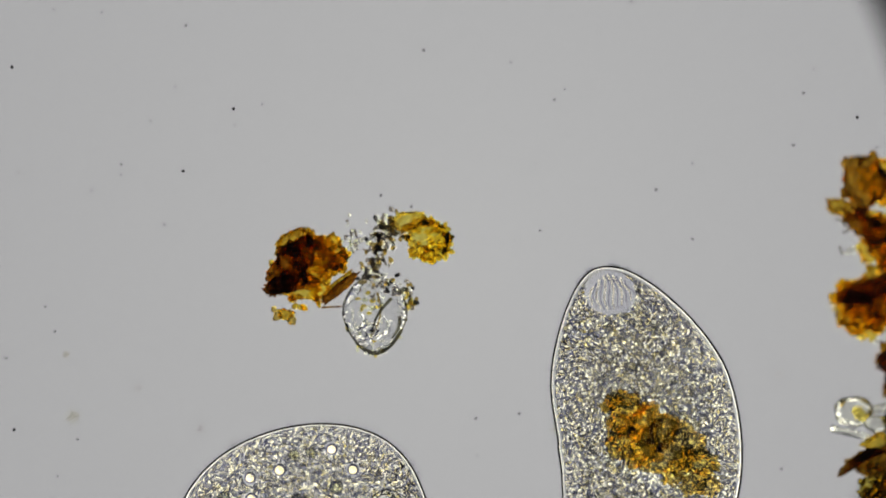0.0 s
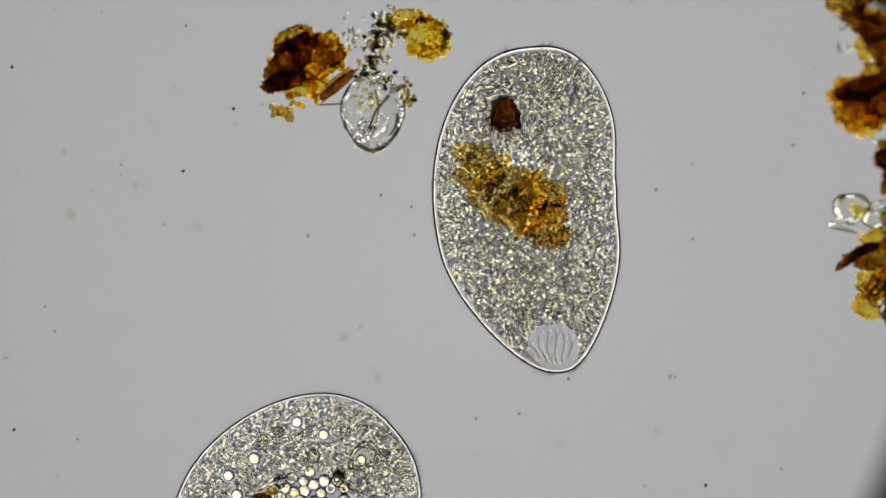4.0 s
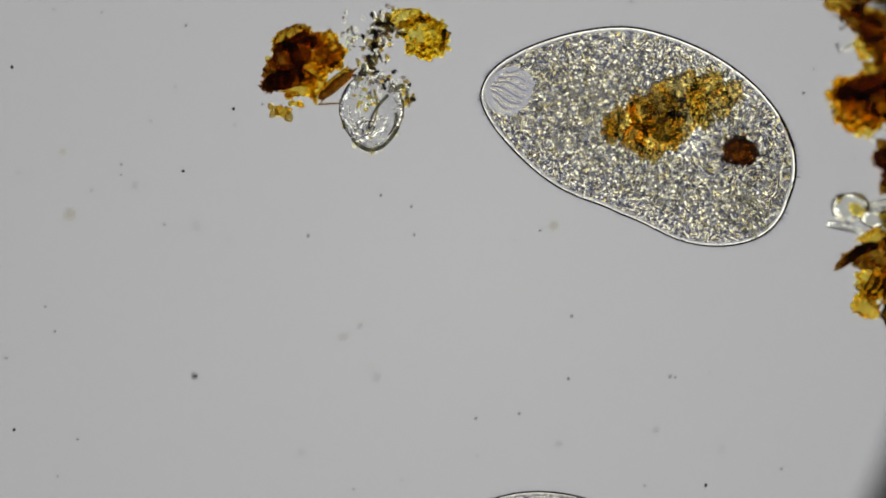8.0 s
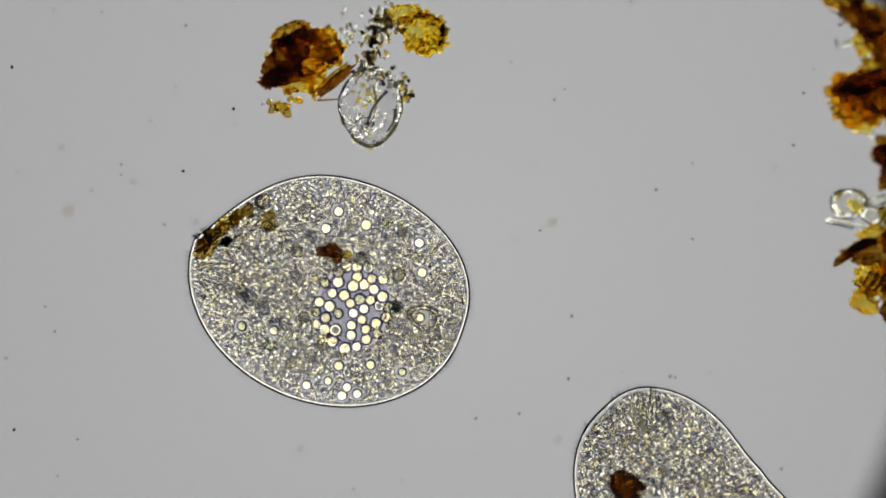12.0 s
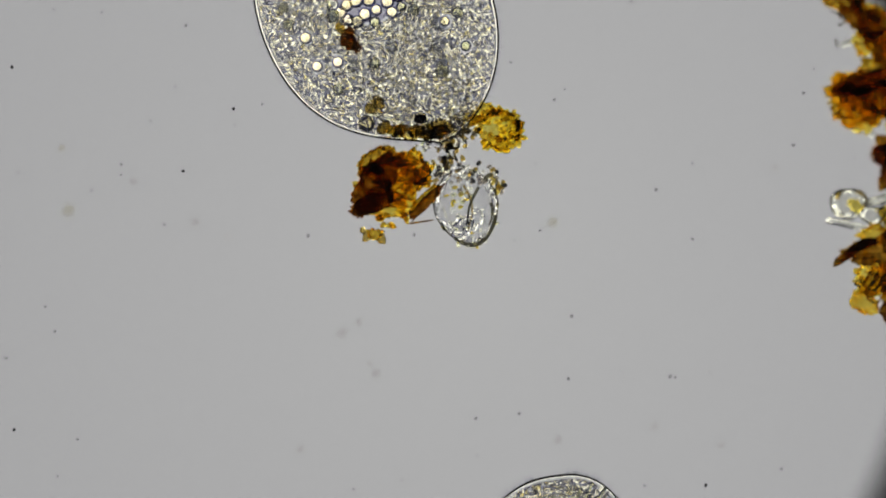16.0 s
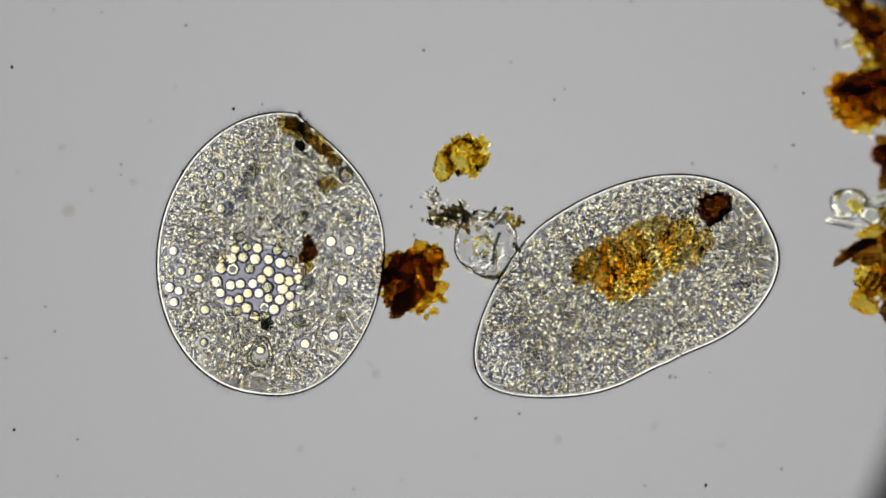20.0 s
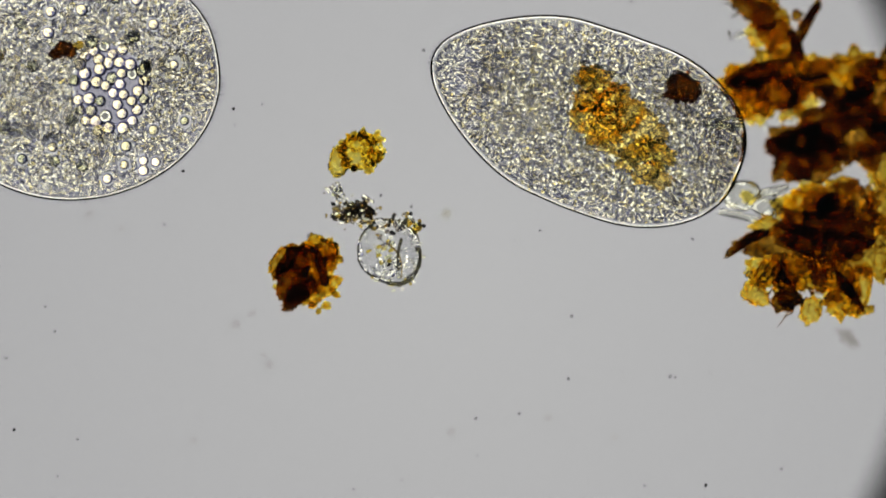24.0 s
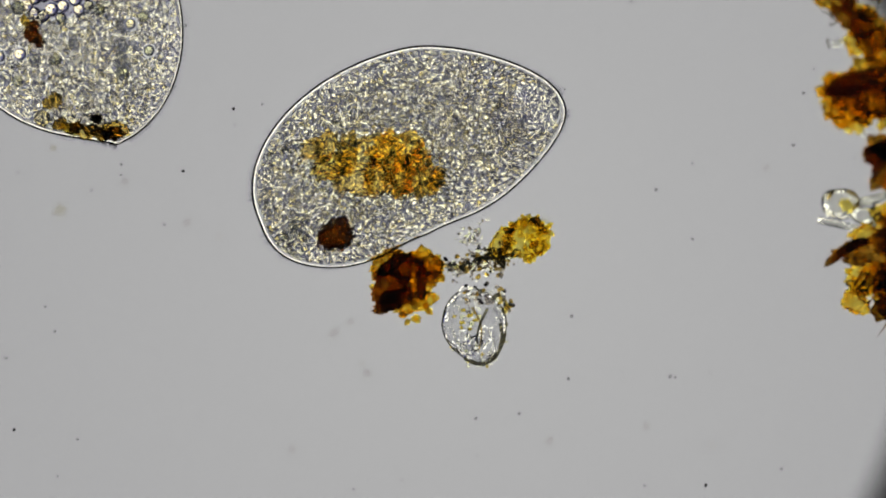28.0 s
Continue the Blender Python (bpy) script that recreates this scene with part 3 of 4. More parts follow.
def yellow_flake():
    f = thing("yellow_flake", "mustard-yellow crumbly flake of detritus", "detritus")
    part("flake_body", lump(0.036, 0.033, 0.008, 301, 0.22, 1.8, 5, 0.16, 8, 0.10), M_YELLOW, f, at=pose(0.010, -0.010, 0))
    part("flake_cap", lump(0.030, 0.016, 0.012, 302, 0.3, 1.8, 5, 0.18, 8, 0.10), M_YELLOW, f, "denser mustard cap", pose(-0.028, 0.024, 0.006, 0, 0, 12))
    part("flake_ridge", lump(0.026, 0.006, 0.006, 303, 0.35, 2, 3, 0.2), M_AMBER, f, "dark amber ridge", pose(0.008, 0.020, 0.012, 0, 0, -10))
    part("flake_ridge", lump(0.014, 0.007, 0.006, 304, 0.35, 2, 3, 0.2), M_BROWN, f, "dark amber ridge", pose(-0.030, 0.012, 0.012, 0, 0, 25))
    rng = random.Random(56)
    for i in range(84):
        a, r = rng.uniform(0, 6.283), rng.random() ** 0.42
        big = rng.uniform(0.0036, 0.0075)
        part("grain", lump(big * 1.3, big * 0.75, big * 0.8, 310 + i, 0.4, 2, 2, 0.15), M_YELLOW_GRAIN if i % 9 else M_AMBER, f,
             at=pose(0.010 + 0.043 * r * math.cos(a), -0.010 + 0.040 * r * math.sin(a), rng.uniform(-0.008, 0.020), 0, 0, rng.uniform(0, 180)))
    return f


def grey_heap():
    f = thing("grey_grain_heap", "strand of sooty grey grains between the flakes", "detritus")
    rng = random.Random(57)
    for i in range(230):
        s = rng.random()
        x, y = 0.030 - 0.045 * s + rng.gauss(0, 0.010), 0.052 - 0.140 * abs(s - 0.22) + rng.gauss(0, 0.011)
        r = rng.uniform(0.0018, 0.0052)
        part("grain", lump(r * 1.2, r * 0.85, r * 0.8, 400 + i, 0.4, 1.8, 2, 0.2), (M_BLACK if i % 14 == 2 else (M_GREY, M_SHRED, M_MINERAL, M_GREY, M_PALE, M_FOOD_DARK, M_GREY)[i % 7]), f,
             at=pose(x, y, rng.uniform(-0.015, 0.015), 0, 0, rng.uniform(0, 180)))
    for i in range(44):
        r = rng.uniform(0.0018, 0.0042)
        part("clear_grain", lump(r * 1.3, r * 0.8, r * 0.7, 900 + i, 0.4, 1.8, 2), (M_MINERAL, M_GREY, M_PALE)[i % 3], f,
             at=pose(-0.040 + rng.gauss(0, 0.009), 0.018 + rng.gauss(0, 0.015), rng.uniform(-0.01, 0.01), 0, 0, rng.uniform(0, 180)))
    for i in range(26):
        x = rng.uniform(-0.055, 0.03)
        part("clear_grain", lump(rng.uniform(0.002, 0.006), rng.uniform(0.002, 0.004), 0.003, 470 + i, 0.4, 1.8, 2), M_MINERAL, f, at=pose(x, 0.024 - 0.9 * max(x, 0) + rng.gauss(0, 0.010), 0, 0, 0, rng.uniform(0, 180)))
    return f


def clear_shell():
    f = thing("clear_shell", "empty colourless crumpled shell with grains inside", "shell")
    bm = lump(0.056, 0.070, 0.036, 501, 0.14, 1.8, 5, 0.014, 5)
    for v in bm.verts:
        v.co.x *= 1.0 - 0.22 * max(0.0, -v.co.y / 0.070)
    part("shell_wall", hollow(bm, 0.0042), M_SHELL, f, "glassy dented wall")
    rng = random.Random(59)
    for i in range(6):
        a, r = rng.uniform(0, 6.283), 0.75 * math.sqrt(rng.random())
        part("shell_fold", lump(rng.uniform(0.012, 0.026), rng.uniform(0.006, 0.014), 0.006, 580 + i, 0.4, 1.6, 3, 0.1), M_PELLICLE, f, "crumpled clear fold",
             pose(0.042 * r * math.cos(a), 0.048 * r * math.sin(a), 0.0, 0, 0, 60 + rng.uniform(-40, 40)))
    # the shell's dark outline is drawn with tubes, thickest along the lower side
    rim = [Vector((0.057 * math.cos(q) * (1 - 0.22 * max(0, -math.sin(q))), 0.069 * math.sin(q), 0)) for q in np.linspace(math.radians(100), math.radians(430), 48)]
    part("shell_rim", tube(rim, 0.0015, 6), M_OLIVE_BLACK, f, "dark olive outline of the shell")
    low_arc = [Vector((0.056 * math.cos(q) * (1 - 0.22 * max(0, -math.sin(q))), 0.068 * math.sin(q), 0.004)) for q in np.linspace(math.radians(225), math.radians(338), 24)]
    part("shell_keel", tube(low_arc, 0.0042, 6, 0.9), M_OLIVE_BLACK, f, "thick dark lower outline of the shell")
    part("shell_horn", lump(0.011, 0.0042, 0.004, 510, 0.3, 2, 3, 0.1), M_OLIVE_BLACK, f, "dark pointed corner of the shell", pose(0.050, 0.044, 0.01, 0, 0, 20))
    for k, (x0, y0, x1, y1, b, mat) in enumerate(((0.004, 0.040, -0.008, -0.040, 0.012, M_SHRED), (0.030, 0.030, -0.004, -0.024, -0.006, M_OLIVE_BLACK), (0.044, -0.002, 0.030, -0.042, 0.005, M_OLIVE_BLACK),
                                                   (-0.040, 0.010, -0.022, -0.040, -0.006, M_LENS), (0.020, -0.010, 0.010, -0.048, 0.010, M_LENS), (-0.018, 0.050, -0.030, 0.000, 0.004, M_LENS))):
        pts = [Vector((x0 + (x1 - x0) * s + b * math.sin(3.1 * s), y0 + (y1 - y0) * s, 0.03)) for s in np.linspace(0, 1, 10)]
        part("crease", tube(pts, 0.0034 if mat is M_OLIVE_BLACK else 0.0024, 6, 0.5), mat, f, "dark crease in the shell" if mat is M_OLIVE_BLACK else "pale crease in the shell")
    rng = random.Random(58)
    for i in range(34):
        a, r = rng.uniform(0, 6.283), 0.9 * math.sqrt(rng.random())
        part("inner_grain", lump(rng.uniform(0.002, 0.0055), rng.uniform(0.002, 0.0045), 0.003, 520 + i, 0.5, 1.8, 2), (M_MINERAL, M_YELLOW, M_MINERAL, M_PALE)[i % 4], f,
             at=pose(0.046 * r * math.cos(a), 0.060 * r * math.sin(a), 0.01 + rng.uniform(-0.01, 0.02)))
    for i in range(26):
        q = math.radians(rng.uniform(200, 380))
        part("rim_grain", lump(rng.uniform(0.002, 0.0045), 0.003, 0.003, 620 + i, 0.35, 1.8, 2), (M_MINERAL, M_YELLOW, M_PALE)[i % 3], f,
             at=pose(0.056 * math.cos(q) * (1 - 0.2 * max(0, -math.sin(q))) + rng.gauss(0, 0.003), 0.070 * math.sin(q) + rng.gauss(0, 0.004), rng.uniform(0, 0.02)))
    for i in range(22):
        part("corner_grain", lump(rng.uniform(0.003, 0.0065), 0.0038, 0.003, 660 + i, 0.35, 1.8, 2), (M_FOOD_DARK, M_YELLOW, M_GREY, M_BLACK, M_MINERAL)[i % 5], f,
             at=pose(0.060 + rng.gauss(0, 0.009), 0.032 + rng.gauss(0, 0.010), rng.uniform(0, 0.02), 0, 0, rng.uniform(0, 180)))
    for i in range(34):
        part("rim_grain", lump(rng.uniform(0.0025, 0.0055), 0.0035, 0.003, 560 + i, 0.35, 1.8, 2), (M_GREY, M_FOOD_DARK, M_MINERAL, M_GREY, M_BLACK)[i % 5], f,
             at=pose(0.030 + rng.gauss(0, 0.020), 0.056 + rng.gauss(0, 0.010), rng.uniform(0, 0.02)))
    return f


rust, rust_crumbs = rust_flake()
yellow = yellow_flake()
heap = grey_heap()
shell = clear_shell()


# ---- the large clump at the field's edge ----
CLUMP_AT = (0.7079, 0.0495)
RUSTY, THIN, DARK = "rusty lobe of the clump", "thin amber lobe", "dark brown lobe of the clump"


def clump():
    f = thing("detritus_clump", "large ragged clump of rust-brown detritus with mineral bits", "detritus")
    f.scale = (1.03, 1.03, 1.03)

    def bit(x, y, a, b, turn, mat, label="", thick=0.6, z=0.0, name="lobe", amp=0.50, spike=0.15, sub=5):
        bit.n += 1
        part(name, lump(a, b, min(a, b) * thick, 600 + bit.n, amp, 1.6, sub, spike, 6.5, 0.10), mat, f, label, pose(x, y, z, 0, 0, turn))

    bit.n = 0
    # origin: the tip of the clear rod
    def lobes(*rows):
        for x, y, a, b, turn, mat, label in rows:
            bit(x, y, a, b, turn, mat, label, thick=0.35, spike=0.10)

    # the strand above, with what lies beyond it
    lobes((0.024, 0.391, 0.034, 0.013, -24, M_BROWN, RUSTY), (0.056, 0.362, 0.040, 0.018, -40, M_DEEP, DARK), (0.084, 0.345, 0.044, 0.026, -48, M_BROWN, RUSTY), (0.062, 0.322, 0.016, 0.024, 0, M_AMBER, THIN),
          (0.106, 0.306, 0.040, 0.026, -50, M_BROWN, RUSTY), (0.060, 0.440, 0.036, 0.044, 0, M_DEEP, DARK), (0.100, 0.445, 0.040, 0.040, 0, M_AMBER, THIN))
    # the rusty lobe with its rounded tip
    lobes((0.030, 0.240, 0.030, 0.024, 20, M_AMBER, THIN), (0.066, 0.222, 0.057, 0.044, 18, M_BROWN, RUSTY), (0.068, 0.248, 0.050, 0.018, 22, M_DEEP, DARK), (0.110, 0.236, 0.056, 0.046, 5, M_BROWN, RUSTY),
          (0.060, 0.188, 0.026, 0.026, -30, M_AMBER, THIN), (0.152, 0.256, 0.044, 0.022, 10, M_AMBER, THIN), (0.140, 0.205, 0.036, 0.018, 20, M_AMBER, THIN))
    # the dark core
    lobes((0.140, 0.112, 0.056, 0.044, 10, M_DEEP, DARK), (0.170, 0.108, 0.048, 0.046, 0, M_DEEP, DARK), (0.104, 0.124, 0.028, 0.016, 20, M_DEEP, DARK), (0.190, 0.164, 0.052, 0.034, 20, M_DEEP, DARK),
          (0.240, 0.150, 0.056, 0.060, 60, M_DEEP, DARK), (0.225, 0.244, 0.060, 0.040, 10, M_BROWN, RUSTY), (0.290, 0.215, 0.050, 0.070, 0, M_DEEP, DARK), (0.292, 0.090, 0.030, 0.040, 0, M_BROWN, RUSTY))
    # the middle band
    lobes((0.150, 0.012, 0.046, 0.034, 5, M_AMBER, THIN), (0.190, 0.020, 0.046, 0.034, 30, M_BROWN, RUSTY), (0.120, -0.052, 0.070, 0.030, 4, M_DEEP, DARK), (0.190, -0.048, 0.070, 0.046, 0, M_DEEP, DARK),
          (0.230, -0.010, 0.052, 0.056, 40, M_DEEP, DARK), (0.262, -0.070, 0.050, 0.044, 0, M_BROWN, RUSTY), (0.290, 0.010, 0.036, 0.036, 0, M_BROWN, RUSTY), (0.084, -0.022, 0.026, 0.016, 0, M_AMBER, THIN))
    # the ragged lower end
    lobes((0.086, -0.102, 0.036, 0.022, 0, M_AMBER, THIN), (0.140, -0.105, 0.040, 0.026, -15, M_BROWN, RUSTY), (0.062, -0.145, 0.020, 0.022, 30, M_AMBER, THIN), (0.196, -0.110, 0.040, 0.026, -40, M_BROWN, RUSTY),
          (0.216, -0.150, 0.028, 0.036, 10, M_AMBER, THIN), (0.250, -0.130, 0.018, 0.040, -10, M_AMBER, THIN))
    for x, y, a, b, turn in ((0.146, 0.330, 0.058, 0.008, 64), (0.156, 0.352, 0.030, 0.007, 50), (0.132, 0.300, 0.030, 0.009, 110), (0.228, -0.138, 0.042, 0.008, -56), (0.040, -0.052, 0.038, 0.008, 36), (0.060, -0.040, 0.024, 0.009, 20)):
        bit(x, y, a, b, turn, M_DEEP, "dark brown splinter", name="splinter", amp=0.25, z=0.03)
        bit(x + 0.003, y, a * 0.85, b * 0.85, turn, M_DEEP, "dark brown splinter", name="splinter", amp=0.25, z=0.04)
    for i in range(4):
        bit(0.066 + 0.013 * i, -0.100 - 0.002 * i, 0.015, 0.0028, 62, M_DEEP, "dark bar across the yellow lobe", name="splinter", amp=0.15, z=0.04)
    for x, y, a, b, turn, mat in ((0.116, -0.154, 0.026, 0.020, 20, M_DEEP), (0.122, -0.152, 0.018, 0.016, 0, M_DEEP), (0.160, -0.172, 0.018, 0.024, -20, M_AMBER), (0.258, -0.172, 0.016, 0.008, 10, M_BROWN),
                                  (0.134, 0.354, 0.009, 0.010, 0, M_DEEP), (0.244, 0.236, 0.030, 0.026, 0, M_BROWN), (0.236, 0.288, 0.010, 0.014, 0, M_BROWN)):
        bit(x, y, a, b, turn, mat, "small ragged crumb", name="crumb", thick=0.4, amp=0.35, spike=0.08)
    rng = random.Random(61)
    for cx, cy, ax, ay, count, mats in ((0.085, 0.230, 0.070, 0.036, 26, (M_BROWN, M_AMBER, M_DEEP)), (0.160, 0.250, 0.050, 0.030, 16, (M_AMBER, M_MINERAL, M_BROWN)),
                                        (0.160, 0.115, 0.060, 0.045, 22, (M_DEEP, M_DEEP, M_BROWN)), (0.255, 0.17, 0.05, 0.08, 26, (M_DEEP, M_BROWN)),
                                        (0.19, -0.030, 0.09, 0.050, 32, (M_BROWN, M_DEEP, M_DEEP)), (0.165, 0.012, 0.05, 0.026, 18, (M_AMBER, M_YELLOW, M_BROWN)),
                                        (0.115, -0.105, 0.055, 0.025, 20, (M_AMBER, M_BROWN, M_YELLOW)), (0.21, -0.13, 0.04, 0.04, 14, (M_AMBER, M_BROWN)), (0.085, 0.335, 0.03, 0.04, 12, (M_AMBER, M_BROWN)),
                                        (0.130, 0.182, 0.030, 0.012, 8, (M_MINERAL, M_AMBER)), (0.190, 0.220, 0.03, 0.02, 10, (M_MINERAL, M_YELLOW, M_DEEP))):
        for i in range(count):
            q, r = rng.uniform(0, 6.283), math.sqrt(rng.random())
            big = rng.uniform(0.006, 0.015)
            bit(cx + ax * r * math.cos(q), cy + ay * r * math.sin(q), big * rng.uniform(1.0, 1.8), big * 0.75, rng.uniform(0, 180), mats[i % len(mats)], name="flake", thick=0.3,
                z=rng.uniform(-0.03, 0.05), sub=4, spike=0.10)
    # curled tubes stand in for the dark outlines of debris particles
    for i in range(120):
        q, r = rng.uniform(0, 6.283), math.sqrt(rng.random())
        x, y = ((0.10, 0.235), (0.19, 0.14), (0.19, -0.03), (0.14, -0.11), (0.08, 0.34), (0.13, -0.14))[i % 6]
        x, y = x + 0.075 * r * math.cos(q), y + 0.045 * r * math.sin(q)
        turn, size, bend = rng.uniform(0, 6.283), rng.uniform(0.012, 0.030), rng.uniform(-2.2, 2.2)
        curl = [Vector((x + size * w * math.cos(turn + bend * w), y + size * w * math.sin(turn + bend * w), 0.05)) for w in np.linspace(0, 1, 8)]
        part("fibre", tube(curl, rng.uniform(0.0012, 0.0024), 5, 0.4), (M_UMBER, M_OLIVE_BLACK, M_DEEP)[i % 3], f, "curled dark line standing in for a particle's outline")
    # tighter black curls draw the crinkled dark outlines, mostly at the lower end
    for i in range(64):
        x, y, wide = ((0.118, -0.152, 0.020), (0.100, -0.112, 0.034), (0.160, -0.130, 0.030), (0.205, -0.145, 0.030), (0.140, -0.020, 0.040), (0.105, 0.004, 0.022), (0.070, -0.104, 0.026), (0.120, -0.156, 0.018))[i % 8]
        q, r = rng.uniform(0, 6.283), math.sqrt(rng.random())
        x, y = x + wide * r * math.cos(q), y + 0.8 * wide * r * math.sin(q)
        turn, size, bend = rng.uniform(0, 6.283), rng.uniform(0.008, 0.020), rng.uniform(2.0, 4.5) * rng.choice((-1, 1))
        curl = [Vector((x + size * w * math.cos(turn + bend * w), y + size * w * math.sin(turn + bend * w), 0.055)) for w in np.linspace(0, 1, 10)]
        part("fibre", tube(curl, rng.uniform(0.0014, 0.0028), 5, 0.5), (M_BLACK, M_UMBER, M_BLACK)[i % 3], f, "black curled line standing in for a crinkled outline")
    part("wisp", lump(1.0, 0.9, 0.1, 680, 0.1, 1.5, 3), M_WISP, f, "faint grey wisp", pose(0.228, -0.222, 0.0, 0, 0, -45) @ Matrix.Diagonal((0.052, 0.027, 0.003, 1)))
    part("mineral_grain", lump(0.032, 0.025, 0.018, 690, 0.25, 1.4, 4, 0.04), M_MINERAL, f, "clear glassy mineral grain", pose(0.036, 0.034, 0.01))
    band = [Vector((0.040 + 0.026 * math.cos(q), 0.036 + 0.020 * math.sin(q), 0.02)) for q in np.linspace(-0.6, 2.9, 12)]
    part("mineral_band", tube(band, 0.0046, 6, 0.6), M_FOOD_DARK, f, "olive-amber band round the mineral grain")
    part("mineral_core", lump(0.015, 0.010, 0.008, 691, 0.3, 1.6, 3, 0.15), M_YELLOW, f, "yellow core in the grain", pose(0.048, 0.028, 0.01, 0, 0, -40))
    part("mineral_grain", lump(0.026, 0.014, 0.010, 692, 0.25, 1.4, 4, 0.04), M_MINERAL, f, "clear glassy mineral grain", pose(0.082, 0.012, 0.01))
    part("mineral_grain", lump(0.030, 0.006, 0.006, 695, 0.25, 1.4, 4, 0.04), M_MINERAL, f, "clear glassy mineral grain", pose(0.090, 0.040, 0.01, 0, 0, 14))
    for x, y, r in ((0.030, 0.318, 0.010), (0.046, 0.326, 0.008), (0.050, 0.164, 0.006), (0.082, 0.176, 0.010), (0.078, 0.156, 0.007), (0.188, 0.262, 0.009)):
        part("mineral_chip", lump(r, r * 0.7, r * 0.5, 693 + int(r * 1000), 0.3, 1.4, 3), M_MINERAL, f, "clear glassy chip", pose(x, y, 0.03, 0, 0, 30))
    # added tubes draw the dark outlines of the clear grains and the rod
    for cx, cy, a, b, turn in ((0.036, 0.034, 0.033, 0.026, 0), (0.082, 0.012, 0.027, 0.015, 0), (0.090, 0.040, 0.030, 0.0065, 14)):
        c, k = math.cos(math.radians(turn)), math.sin(math.radians(turn))
        loop = [(a * math.cos(q), b * math.sin(q) * (1 + 0.12 * math.sin(3 * q))) for q in np.linspace(0, 6.283, 30)]
        part("mineral_edge", tube([Vector((cx + c * u - k * v, cy + k * u + c * v, 0.022)) for u, v in loop], 0.0016, 5), M_OLIVE_BLACK, f, "dark olive outline drawn round a clear grain")
    for side in (-0.0054, 0.0054):
        part("rod_edge", tube([Vector((-0.004 + 0.020 * i, 0.004 - 0.0045 * i + side, 0.024)) for i in range(5)], 0.0011, 5), M_EDGE, f, "grey outline drawn along the rod")
    part("clear_rod", tube([Vector((-0.004 + 0.020 * i, 0.004 - 0.0045 * i, 0.02)) for i in range(5)], 0.0052, 10), M_MINERAL, f, "colourless glassy rod")
    # the lower end stands up from the slide
    for ob in f.children:
        m = ob.matrix_basis
        mid = m @ (sum((v.co for v in ob.data.vertices), Vector()) / len(ob.data.vertices))
        dz = 0.45 * min(1.0, max(0.0, (0.07 - mid.y) / 0.16))
        k = dz / EYE
        ob.matrix_basis = pose(-k * (mid.x + CLUMP_AT[0] - 0.1), -k * (mid.y + CLUMP_AT[1]), dz) @ m
    return f


edge_clump = clump()


# ---- faint residue lying on the slide ----
def residue():
    made = []
    for i, (x, y, r, warm) in enumerate(((-0.441, 0.047, 0.010, 0), (-0.552, 0.120, 0.009, 0), (-0.668, 0.069, 0.015, 1), (-0.383, 0.022, 0.007, 0), (-0.120, -0.222, 0.011, 0),
                                         (-0.254, -0.357, 0.009, 0), (0.378, -0.316, 0.009, 0), (0.205, -0.341, 0.010, 0), (0.196, 0.048, 0.012, 1), (0.592, 0.145, 0.008, 0),
                                         (-0.180, -0.150, 0.012, 0), (-0.150, -0.130, 0.009, 0), (-0.680, 0.180, 0.008, 1), (-0.130, -0.204, 0.007, 0), (0.496, -0.350, 0.008, 0))):
        f = thing("residue_speck", "faint blurred speck of residue on the slide", "speck", "residue specks")
        part("speck_film", lump(1.0, 0.9, 0.1, 800 + i, 0.1, 1.5, 3), M_FAINT_Y if warm else M_FAINT, f, at=pose(0, 0, 0.003) @ Matrix.Diagonal((r * 2.0, r * 2.0, r * 0.3, 1)))
        made.append((f, x, y))
    return made


specks = residue()


# ---- dust on the optical window ----
def optics_dust():
    rng = random.Random(70)
    top = WINDOW_Z + 0.015
    k = (EYE - top) / (EYE - FOCUS)
    ring = [Vector((0.0021 * math.cos(q), 0.0021 * math.sin(q), 0.0006)) for q in np.linspace(0, 2 * math.pi, 15)]
    first = thing("dust_speck", "tiny dark-rimmed dust speck on the optical window", "dust", "dust on the optics")
    part("rim", tube(ring, 0.00075, 5), M_DUST, first)
    marks = DUST_A + DUST_B
    for i, (x, y) in enumerate(marks):
        ob = first if i == 0 else copy_thing(first, pose(x * k, y * k, top, 0, 0, rng.uniform(0, 360)) @ Matrix.Scale(1.05 if (x, y) in DUST_BIG else rng.uniform(0.65, 1.0), 4))
        if i == 0:
            ob.matrix_basis = pose(x * k, y * k, top)
    dark = thing("dust_speck", "small black dust grain on the optical window", "dust", "dust on the optics")
    part("grain", lump(0.0036, 0.0026, 0.0012, 900, 0.3, 1.6, 2), M_BLACK, dark)
    spots = ((-0.460, 0.138), (-0.759, -0.320), (0.465, -0.418), (-0.763, 0.322), (0.733, 0.233), (-0.371, 0.248))
    for i, (x, y) in enumerate(spots):
        ob = dark if i == 0 else copy_thing(dark, pose(0, 0, 0))
        ob.matrix_basis = pose(x * k, y * k, top, 0, 0, 30 * i)


DUST_BIG = {(0.228, -0.119), (0.402, -0.226), (0.135, -0.291), (-0.239, 0.023), (0.377, 0.105), (0.638, 0.276), (-0.034, 0.352), (0.620, 0.184), (0.058, -0.300)}
DUST_A = [(-0.456, 0.395), (-0.474, 0.287), (-0.517, 0.227), (-0.369, 0.219), (-0.320, 0.256), (-0.569, 0.150), (-0.570, 0.131), (-0.752, 0.136), (-0.622, 0.104),
          (-0.689, 0.424), (-0.604, 0.419), (-0.034, 0.352), (0.120, 0.330), (0.216, 0.283), (0.197, 0.264), (0.164, 0.151), (0.333, 0.438), (0.377, 0.105), (0.441, 0.151),
          (0.620, 0.184), (0.638, 0.276), (0.657, 0.319), (-0.056, 0.075), (-0.239, 0.023), (-0.051, 0.025)]
